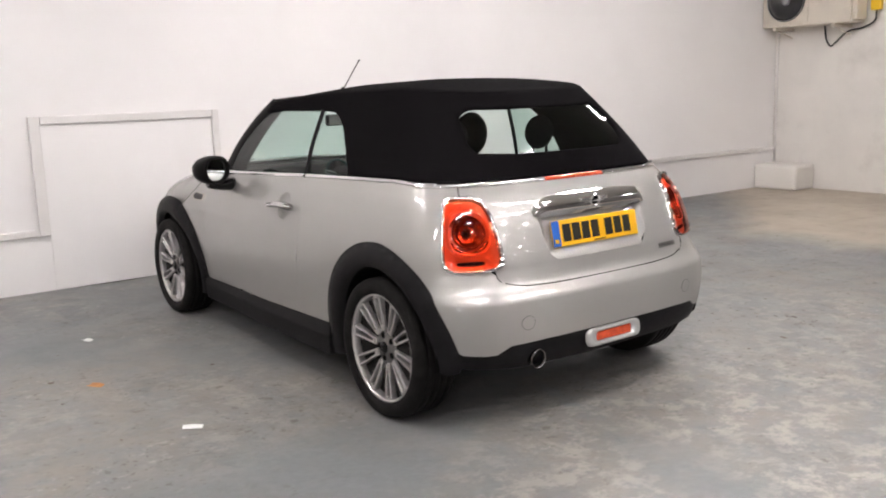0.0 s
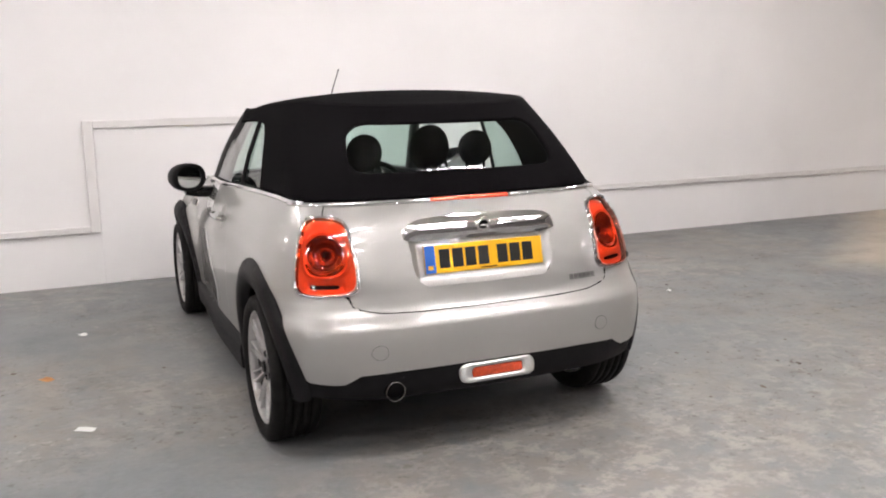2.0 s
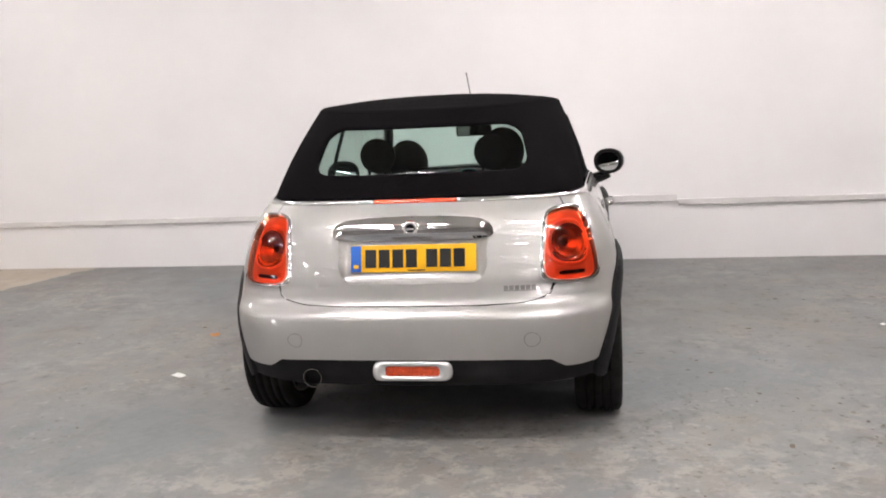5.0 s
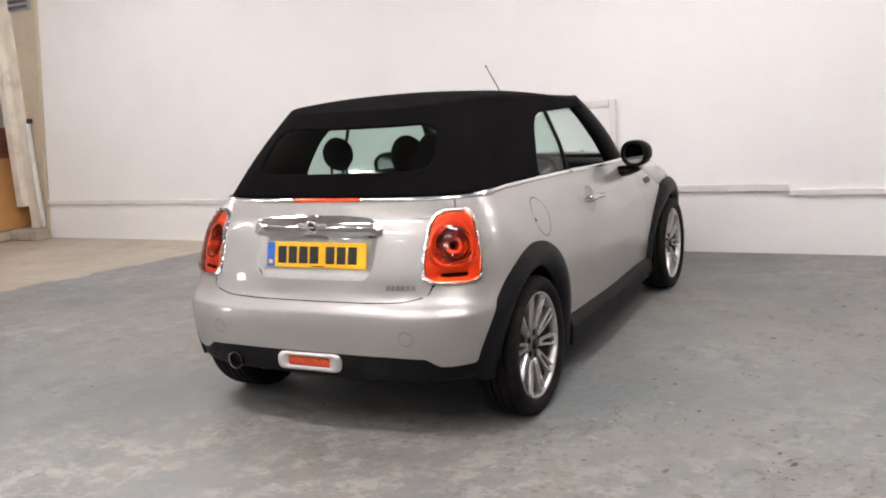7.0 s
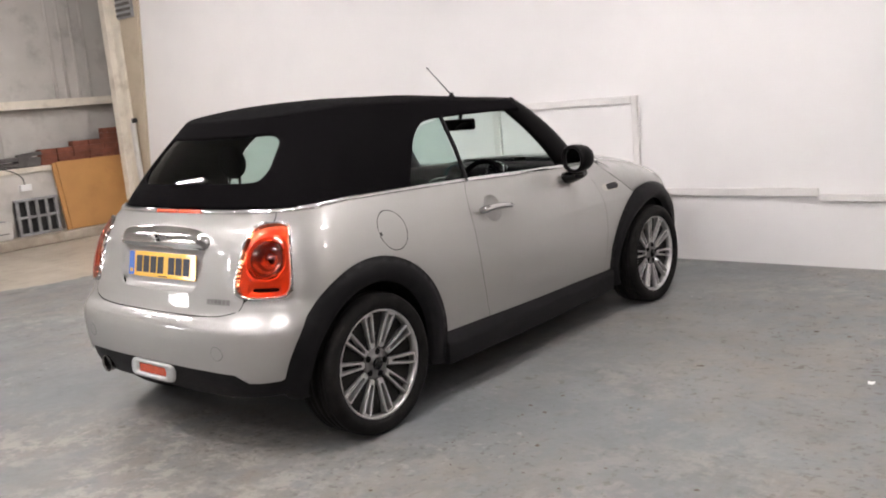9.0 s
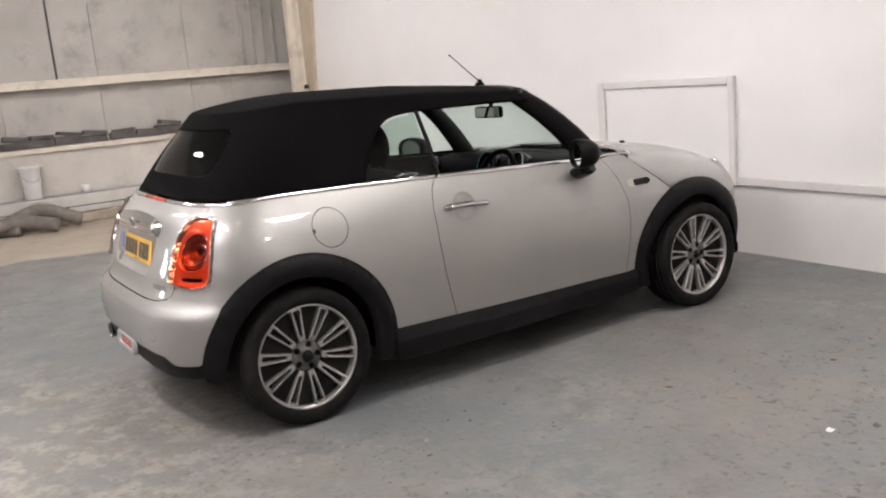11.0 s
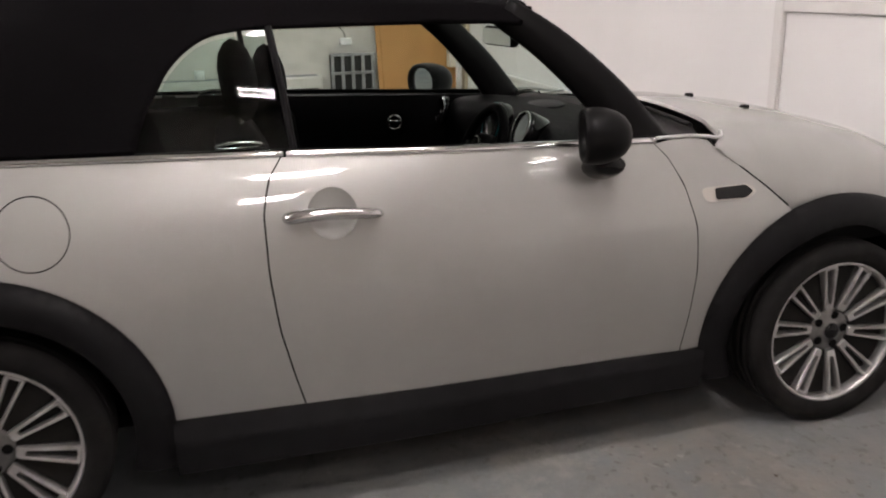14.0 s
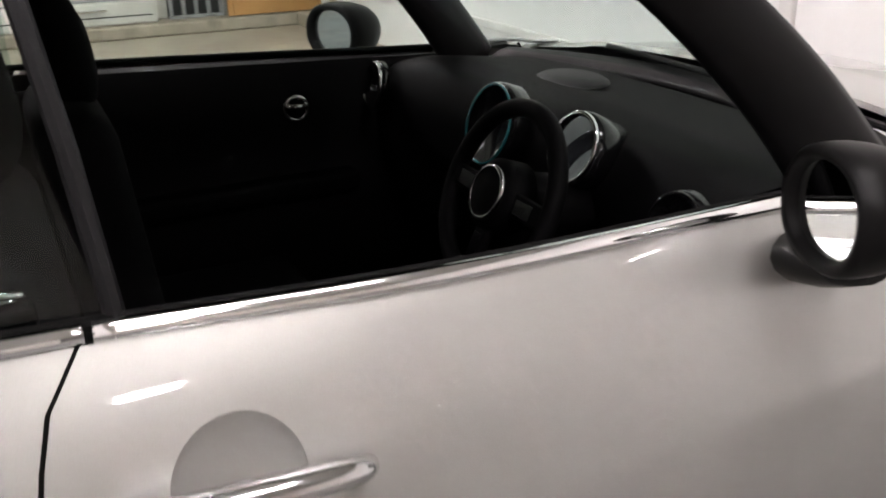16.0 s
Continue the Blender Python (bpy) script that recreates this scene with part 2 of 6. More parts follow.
    bp.inputs["Strength"].default_value, bp.inputs["Distance"].default_value = 0.25, 0.01
    L(noise_(28, 6), bp.inputs["Height"])
    L(bp.outputs["Normal"], b.inputs["Normal"])
    return m


def skew(x, y):
    """The long wall runs a little out of square."""
    return y - 0.012 * x


def wall_piece(lo, hi, bevel=0.0):
    bm = boxed(lo, hi, bevel)
    for v in bm.verts:
        v.co.y = skew(v.co.x, v.co.y)
    return bm


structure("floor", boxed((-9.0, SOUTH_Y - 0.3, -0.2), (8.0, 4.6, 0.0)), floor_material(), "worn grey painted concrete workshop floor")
structure("ceiling", boxed((-9.0, SOUTH_Y - 0.3, CEIL), (8.0, 4.6, CEIL + 0.15)), M_CEIL, "plain grey workshop ceiling")
bm = wall_piece((-7.22, WALL_Y, 0), (EAST_X + 0.3, WALL_Y + 0.25, CEIL))
bmesh.ops.bisect_plane(bm, geom=bm.verts[:] + bm.edges[:] + bm.faces[:], plane_co=(0, 0, 1.45), plane_no=(0, 0, 1))
for v in bm.verts:
    if v.co.x < -7 and v.co.z > 2:
        v.co.x += 0.62  # the end follows the tapered steel column
structure("wall_north", bm, M_WALL, "smooth white painted long wall")
structure("wall_east", boxed((EAST_X, 0.2, 0), (EAST_X + 0.3, 3.95, CEIL)), M_WALL2, "scuffed white painted block wall")
# two unseen walls, added dark to give the chrome and paint contrast
structure("wall_east_far", boxed((EAST_X, SOUTH_Y, 0), (EAST_X + 0.3, 0.198, CEIL)), M_DIM, "unseen far side wall, added dark for the reflections")
structure("wall_south", boxed((-8.6, SOUTH_Y - 0.3, 0), (EAST_X + 0.3, SOUTH_Y, CEIL)), M_DIM, "unseen back wall, added dark for the reflections")
structure("wall_corner", boxed((-8.6, 4.2, 0), (-7.3, 4.45, CEIL)), M_WALL2, "white painted return wall behind the post")

# dado rails and the boarded hatch on the long wall
for lo, hi in (((-7.215, 0.412, 0), (-1.335, 0.462, 0)), ((0.088, 0.495, 0), (1.43, 0.553, 0)), ((1.434, 0.462, 0), (EAST_X - 0.002, 0.512, 0))):
    structure("trim", wall_piece((lo[0], WALL_Y - 0.032, lo[1]), (hi[0], WALL_Y - 0.002, hi[1]), 0.006), M_TRIM, "white painted wooden dado rail on the wall")
hatch = thing("wall_hatch", "boarded white hatch with a moulded frame in the wall", "hatch", kind="structure")
part("panel", wall_piece((-1.255, WALL_Y - 0.012, 0.004), (0.028, WALL_Y - 0.002, 1.21), 0.003), M_WALL, hatch)
for lo, hi in (((-1.333, 0.412), (-1.257, 1.274)), ((0.030, 0.487), (0.086, 1.274))):
    part("stile", wall_piece((lo[0], WALL_Y - 0.036, lo[1]), (hi[0], WALL_Y - 0.003, hi[1]), 0.008), M_TRIM, hatch)
part("head_rail", wall_piece((-1.256, WALL_Y - 0.035, 1.213), (0.029, WALL_Y - 0.003, 1.273), 0.008), M_TRIM, hatch)

# west side: kerb, low wall with a ledge, cladding sheets, steel rails and the corner post
structure("kerb", boxed((-8.3, SOUTH_Y, 0), (-7.52, 4.19, 0.125), 0.02), M_KERB, "dusty worn concrete kerb along the wall")
structure("wall_low", boxed((-8.35, SOUTH_Y, 0.12), (-7.86, 4.1, 0.90)), M_LOW, "low white painted block wall")
structure("ledge", boxed((-8.35, SOUTH_Y, 0.902), (-7.82, 4.1, 0.965), 0.008), M_BEAM, "cream painted concrete ledge")
structure("wall_west", boxed((-8.6, SOUTH_Y, 0.96), (-8.2, 4.2, CEIL)), M_PANEL, "backing of the sheet-clad wall")
cl = thing("wall_cladding", "grey stained sheet panels with dark seams", "cladding", kind="structure")
ys = [SOUTH_Y + 1.22 * i for i in range(11)]
for a, b in zip(ys, ys[1:]):
    for z0, z1 in ((0.968, 1.70), (1.80, CEIL - 0.01)):
        part("panel", boxed((-8.198, a + 0.003, z0), (-8.17, min(b, 4.19) - 0.003, z1), 0.004), M_PANEL, cl)
rail = thing("steel_rail", "cream painted steel channel along the cladding", "rail", kind="structure")
part("flange", boxed((-8.165, -5.40, 1.765), (-8.0, 4.05, 1.795), 0.003), M_BEAM, rail)
part("web", boxed((-8.03, -5.40, 1.69), (-8.0, 4.05, 1.763), 0.003), M_BEAM, rail)
for k in range(4):
    y = 3.30 + 0.16 * k
    part("rib", tube([(-8.165, y, 1.80), (-8.165, y, CEIL - 0.012)], 0.022, 8, flat=0.8), M_PANEL, cl, smooth=True)
post = thing("corner_post", "beige painted tapered steel column at the wall end", "column", kind="structure")
part("flange", boxed((-7.52, 3.70, 0.40), (-7.40, 3.80, CEIL - 0.002), 0.008), M_BEAM, post, "cream painted flange")
part("web", boxed((-7.398, 3.775, 0.127), (-7.235, 3.805, CEIL - 0.002), 0.004), M_BEAM, post)
bm = boxed((-7.233, 3.80, 0.0), (-7.15, 3.84, CEIL - 0.002))
for v in bm.verts:
    if v.co.x > -7.2 and v.co.z > 2:
        v.co.x += 0.50
part("web", bm, M_POST, post)
part("base_plate", boxed((-7.515, 3.55, 0.0), (-7.05, 3.772, 0.135), 0.02), M_KERB, post, "dirty concrete foot")

# ---- ceiling lights ----
M_TUBE = glow("fluorescent_tube_glow", (0.985, 0.952, 0.985), 34.0)
M_HOUSING = mat("white_enamel_housing", (0.8, 0.8, 0.78), 0.4)


def ceiling_light(x, y, along_y=True, length=1.75):
    t = thing("fluorescent_light", "white twin-tube fluorescent batten hung from the ceiling", "ceiling light", "ceiling lights")
    m = pose(x, y, CEIL - 0.45, 0, 0, 0 if along_y else 90)
    part("housing", boxed((-0.07, -length / 2, 0), (0.07, length / 2, 0.06), 0.01, m), M_HOUSING, t)
    for s in (-0.035, 0.035):
        part("tube", tube([m @ Vector((s, -length / 2 + 0.03, -0.022)), m @ Vector((s, length / 2 - 0.03, -0.022))], 0.019, 10), M_TUBE, t)
    for s in (-0.3, 0.3):
        part("rod", tube([m @ Vector((0, s, 0.06)), m @ Vector((0, s, 0.449))], 0.006, 6), M_HOUSING, t)


for lx, ly, ll in ((-5.4, 1.8, 1.3), (-2.4, 1.3, 1.3), (1.30, 1.58, 1.2), (2.75, 1.22, 0.6), (2.97, 1.22, 0.6), (4.9, 1.22, 0.46), (5.2, 1.22, 0.46), (6.2, -4.6, 0.4)):
    ceiling_light(lx, ly, True, ll)
for lx, ly in ((-4.6, -1.9), (-1.0, -1.9), (1.4, -1.9), (-1.0, -3.0), (1.4, -3.0), (-1.0, -4.4), (1.4, -4.4)):
    ceiling_light(lx, ly, False, 1.5 if ly > -2 else 0.6)
for lx in (-4.0, 2.6):
    for ly in (-3.4, -4.8, -6.2, -7.6):
        ceiling_light(lx, ly, True, 0.4)

# frosted window in the clad wall, bright with daylight
M_PANE = glow("frosted_daylight_pane", (0.95, 0.97, 1.0), 7.0)
win = thing("window_1", "bright frosted window in the sheet-clad wall", "window", kind="structure")
part("pane", boxed((-8.150, -6.90, 1.16), (-8.140, -5.90, 2.24)), M_PANE, win)
for y0 in (-6.958, -5.902):
    part("frame", boxed((-8.165, y0, 1.10), (-8.10, y0 + 0.06, 2.30), 0.006), M_TRIM, win)
for z0 in (1.10, 2.242):
    part("frame", boxed((-8.164, -6.896, z0), (-8.105, -5.904, z0 + 0.058), 0.006), M_TRIM, win)

# ---- the car: materials ----
def paint_material():
    """Pale silver metallic lacquer."""
    m = mat("silver_metallic_paint", (0.36, 0.352, 0.336), 0.43, 0.44, coat=1.0)
    nt = m.node_tree
    n = nt.nodes.new("ShaderNodeTexNoise")
    n.inputs["Scale"].default_value, n.inputs["Detail"].default_value = 900, 2
    tc = nt.nodes.new("ShaderNodeTexCoord")
    nt.links.new(tc.outputs["Object"], n.inputs["Vector"])
    r = nt.nodes.new("ShaderNodeValToRGB")
    r.color_ramp.elements[0].color, r.color_ramp.elements[1].color = (0.310, 0.302, 0.287, 1), (0.393, 0.383, 0.366, 1)
    nt.links.new(n.outputs["Fac"], r.inputs["Fac"])
    nt.links.new(r.outputs["Color"], nt.nodes["Principled BSDF"].inputs["Base Color"])
    return m


M_PAINT = paint_material()
M_CLAD = mat("dark_grained_plastic", (0.0085, 0.0080, 0.0088), 0.52, vary=0.2, scale=14, bump=0.12, bscale=350, spec=0.13)
M_GLOSS = mat("gloss_black_plastic", (0.004, 0.004, 0.0045), 0.18, coat=0.1, spec=0.3)
M_PILLAR = mat("satin_black_pillar", (0.0048, 0.0044, 0.0046), 0.42, spec=0.12)
M_CLOTH = mat("black_canvas", (0.0050, 0.0045, 0.0050), 0.95, vary=0.25, scale=220, bump=0.35, bscale=600, spec=0.03)
M_CHROME = mat("chrome", (0.86, 0.86, 0.86), 0.06, 1.0)
M_RUBBER = mat("tyre_rubber", (0.0085, 0.0078, 0.0076), 0.75, vary=0.35, scale=22, bump=0.15, bscale=200, spec=0.16, dirt=(0.028, 0.023, 0.019), dscale=9, damt=0.4)
M_ALLOY = mat("silver_alloy", (0.58, 0.57, 0.56), 0.34, 0.80, vary=0.08, scale=25, dirt=(0.22, 0.17, 0.13), dscale=14, damt=0.5)
M_HUB = mat("dull_alloy_hub", (0.20, 0.195, 0.19), 0.35, 0.85, vary=0.15, scale=40)
M_ALLOY_DARK = mat("dark_alloy_barrel", (0.012, 0.011, 0.010), 0.7, 0.2, spec=0.2)
M_DARK = mat("black_void_plastic", (0.0045, 0.0045, 0.0045), 0.9, spec=0.1)
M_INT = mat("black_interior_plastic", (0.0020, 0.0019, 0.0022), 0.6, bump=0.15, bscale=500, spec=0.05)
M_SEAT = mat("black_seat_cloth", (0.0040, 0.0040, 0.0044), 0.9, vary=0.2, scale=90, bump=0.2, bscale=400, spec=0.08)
M_RED = mat("red_lens_plastic", (0.58, 0.058, 0.020), 0.14, coat=0.6)
M_RED_GLASS = glass("red_lens_glass", (0.95, 0.21, 0.098))
M_HOUSE = mat("pale_lamp_housing", (0.74, 0.72, 0.70), 0.3, 0.25)
M_RED_FOG = mat("ribbed_red_lens", (0.52, 0.060, 0.018), 0.2, vary=0.25, scale=60, bump=0.3, bscale=90, coat=0.4)
M_YELLOW = mat("yellow_plate", (0.80, 0.42, 0.012), 0.3, coat=0.5)
M_BLUE = mat("blue_plate_band", (0.02, 0.12, 0.45), 0.3)
M_BLACK_INK = mat("black_ink", (0.008, 0.008, 0.008), 0.4)
M_MIRROR = mat("mirror_glass", (0.85, 0.88, 0.88), 0.01, 1.0)
M_GLASS = glass("tinted_car_glass", (0.70, 0.82, 0.78))
M_SILVER = mat("satin_silver_plastic", (0.62, 0.62, 0.61), 0.3, 0.6)
M_AMBER = mat("clear_side_lens", (0.50, 0.46, 0.42), 0.1, coat=1.0)
M_REFL = mat("smoked_lamp_reflector", (0.25, 0.235, 0.225), 0.26, 0.9)
# chrome with darker reflections put into its colour, for handles and lamp rings
M_BEZEL = mat("darkened_chrome", (0.62, 0.62, 0.615), 0.10, 1.0, vary=0.10, scale=30)
M_SEAM = mat("shut_line_shadow_gap", (0.10, 0.10, 0.10), 0.8)
M_STEEL = mat("exhaust_steel", (0.27, 0.26, 0.25), 0.22, 1.0)

# ---- the car: body surface, x across, y ahead from the rear axle, z up ----
ZR = [0.15, 0.22, 0.30, 0.38, 0.45, 0.53, 0.570, 0.604, 0.65, 0.70, 0.80, 0.88, 0.94, 0.98, 1.02, 1.08]
RR = [-0.46, -0.515, -0.563, -0.582, -0.589, -0.586, -0.574, -0.536, -0.519, -0.508, -0.474, -0.441, -0.402, -0.362, -0.315, -0.25]
ZW = [0.15, 0.30, 0.42, 0.55, 0.70, 0.80, 0.88, 0.94, 0.98, 1.02, 1.08]
WW = [0.790, 0.802, 0.815, 0.820, 0.812, 0.796, 0.774, 0.746, 0.719, 0.690, 0.65]
ZF = [0.15, 0.30, 0.45, 0.55, 0.65, 0.75, 0.85, 1.08]
FF = [3.18, 3.25, 3.27, 3.26, 3.22, 3.12, 2.95, 2.45]
Y_REAR, Y_FRONT, N_REAR, N_FRONT = -0.02, 2.25, 3.4, 3.2


C0 = 0.5


def eased(xs, ys, n=400):
    """A smooth table through the given pairs."""
    xs, ys = np.array(xs), np.array(ys)
    t = np.linspace(xs[0], xs[-1], n)
    d = np.gradient(ys, xs)
    i = np.clip(np.searchsorted(xs, t) - 1, 0, len(xs) - 2)
    h = xs[i + 1] - xs[i]
    u = (t - xs[i]) / h
    y = (1 + 2 * u) * (1 - u) ** 2 * ys[i] + u * (1 - u) ** 2 * h * d[i] + u * u * (3 - 2 * u) * ys[i + 1] + u * u * (u - 1) * h * d[i + 1]
    return t, y


T_R, T_W, T_F = eased(ZR, RR), eased(ZW, WW), eased(ZF, FF)


def corner(f, w, r, s, n, x0):
    """Points on a superellipse quarter, from x0 on the end face (f 0) round to the flank (f 1)."""
    u0 = np.clip(x0 / w, 0, 0.98)
    p0 = np.arctan2(u0, (1 - u0**n) ** (1 / n))
    p = p0 + (math.pi / 2 - p0) * np.clip(f, 0, 1)
    sn, cs = np.sin(p), np.clip(np.cos(p), 0, 1)
    k = (sn**n + cs**n) ** (-1 / n)
    return w * k * sn, s + (r - s) * k * cs


def end_face(c, w, r, s, n):
    """Rear slice by girth: straight across to C0, then round the corner."""
    k = np.minimum(1, w / 0.72)
    x = np.minimum(c, C0) * k
    y = s + (r - s) * (1 - np.clip(x / w, 0, 1) ** n) ** (1 / n)
    xc, yc = corner((c - C0) / (CR - C0), w, r, s, n, C0 * k)
    return np.where(c <= C0, x, xc), np.where(c <= C0, y, yc)


_x, _y = corner(np.linspace(0, 1, 300), 0.82, -0.5, Y_REAR, N_REAR, C0)
CR = C0 + float(np.hypot(np.diff(_x), np.diff(_y)).sum())
C_TAB = np.linspace(0, CR, 600)
YC = end_face(C_TAB, 0.82, -0.5, Y_REAR, N_REAR)[1]
CF = CR + (Y_FRONT - Y_REAR)
CE = CF + 1.55


def bell(v, mid, wide):
    return np.exp(-(((v - mid) / wide) ** 2))


def body(c, z):
    """The body side surface, right half; arrays of girth and height in, points out."""
    c, z = np.asarray(c, float), np.asarray(z, float)
    r, w, f = np.interp(z, *T_R), np.interp(z, *T_W), np.interp(z, *T_F)
    xr, yr = end_face(c, w, r, Y_REAR, np.interp(z, [0.15, 0.55, 0.67, 1.08], [4.0, 4.0, N_REAR, N_REAR]))
    xf, yf = corner((CE - c) / (CE - CF), w, f, Y_FRONT, N_FRONT, 0.0)
    x = np.where(c <= CR, xr, np.where(c >= CF, xf, w))
    y = np.where(c <= CR, yr, np.where(c >= CF, yf, Y_REAR + c - CR))
    grow = 0.022 * bell(y, 0.02, 0.5) * bell(z, 0.70, 0.20) - 0.008 * bell(y, 1.25, 0.6) * bell(z, 0.40, 0.12)
    t = np.clip((y - 1.0) / 1.0, 0, 1)
    grow = grow - t * t * (3 - 2 * t) * (0.040 + 0.035 * np.clip((z - 0.70) / 0.2, 0, 1))
    grow = grow + 0.052 * bell(y, 2.50, 0.33) * bell(z, 0.60, 0.2)
    grow = grow + 0.010 * bell(y, -0.36, 0.2) * bell(z, 0.45, 0.25)
    x = x + grow * np.clip(x / 0.6, 0, 1) ** 2
    return np.stack([x, y, z], -1)


CG = np.linspace(0, CE, 1600)
_rows = {}


def row(z):
    k = round(min(max(z, 0.15), 1.08), 2)
    if k not in _rows:
        _rows[k] = body(CG, np.full(len(CG), k))
    return _rows[k]


def c_x(x, z=0.6):
    """Girth coordinate of a point x from the centre line on the rear face."""
    p = row(z)[: int(len(CG) * CR / CE)]
    return float(np.interp(x, p[:, 0], CG[: len(p)]))


def c_y(y, z=0.6):
    """Girth coordinate of a point at y on the flank."""
    return float(np.interp(y, row(z)[:, 1], CG))


class Sheet:
    """A surface sampled on a fine grid, smoothed, and read back by interpolation."""

    def __init__(self, fn, a0, a1, b0, b1, na, nb, smooth=0):
        self.a, self.b = np.linspace(a0, a1, na), np.linspace(b0, b1, nb)
        A, B = np.meshgrid(self.a, self.b, indexing="ij")
        P = fn(A, B)
        for _ in range(smooth):
            Q = P.copy()
            Q[:, 1:-1] = (P[:, :-2] + 2 * P[:, 1:-1] + P[:, 2:]) / 4
            P = Q.copy()
            P[1:-1] = (Q[:-2] + 2 * Q[1:-1] + Q[2:]) / 4
        self.P = P
        da, db = np.gradient(P, axis=0), np.gradient(P, axis=1)
        n = np.cross(da, db)
        self.N = n / np.maximum(np.linalg.norm(n, axis=-1, keepdims=True), 1e-9)

    def read(self, field, a, b):
        i = np.clip((np.asarray(a) - self.a[0]) / (self.a[1] - self.a[0]), 0, len(self.a) - 1.001)
        j = np.clip((np.asarray(b) - self.b[0]) / (self.b[1] - self.b[0]), 0, len(self.b) - 1.001)
        i0, j0 = i.astype(int), j.astype(int)
        u, v = (i - i0)[..., None], (j - j0)[..., None]
        return field[i0, j0] * (1 - u) * (1 - v) + field[i0 + 1, j0] * u * (1 - v) + field[i0, j0 + 1] * (1 - u) * v + field[i0 + 1, j0 + 1] * u * v

    def at(self, a, b, off=0.0):
        n = self.read(self.N, a, b)
        return self.read(self.P, a, b) + np.asarray(off, float)[..., None] * n / np.maximum(np.linalg.norm(n, axis=-1, keepdims=True), 1e-9)


BODY = Sheet(body, 0, CE, 0.15, 1.08, 700, 300, 3)


def round_poly(pts, r, n=5):
    """Rounds the corners of a 2D polygon; r is one radius or one for each corner."""
    out, k = [], len(pts)
    for i, p in enumerate(pts):
        rr = r[i] if isinstance(r, (list, tuple)) else r
        a, b, c = Vector(pts[i - 1]), Vector(p), Vector(pts[(i + 1) % k])
        la, lc = (a - b).length, (c - b).length
        d = min(rr, la * 0.48, lc * 0.48)
        if d < 1e-4:
            out.append(tuple(b))
            continue
        s, e = b + (a - b) / la * d, b + (c - b) / lc * d
        for q in range(n + 1):
            t = q / n
            out.append(tuple(s * (1 - t) ** 2 + b * 2 * t * (1 - t) + e * t * t))
    return out


def dense(poly, step):
    out = []
    for p, q in zip(poly, poly[1:] + poly[:1]):
        k = max(1, int(math.hypot(q[0] - p[0], q[1] - p[1]) / step))
        out += [(p[0] + (q[0] - p[0]) * i / k, p[1] + (q[1] - p[1]) * i / k) for i in range(k)]
    return out


def inside(px, py, poly):
    x, y = np.array(poly).T
    x2, y2 = np.roll(x, -1), np.roll(y, -1)
    hit = np.zeros(px.shape, bool)
    for a, b, c, d in zip(x, y, x2, y2):
        if b != d:
            hit ^= ((b > py) != (d > py)) & (px < (c - a) * (py - b) / (d - b) + a)
    return hit


def near(px, py, poly, gap):
    best = np.full(px.shape, 9.0)
    for x, y in poly:
        best = np.minimum(best, (px - x) ** 2 + (py - y) ** 2)
    return best < gap * gap


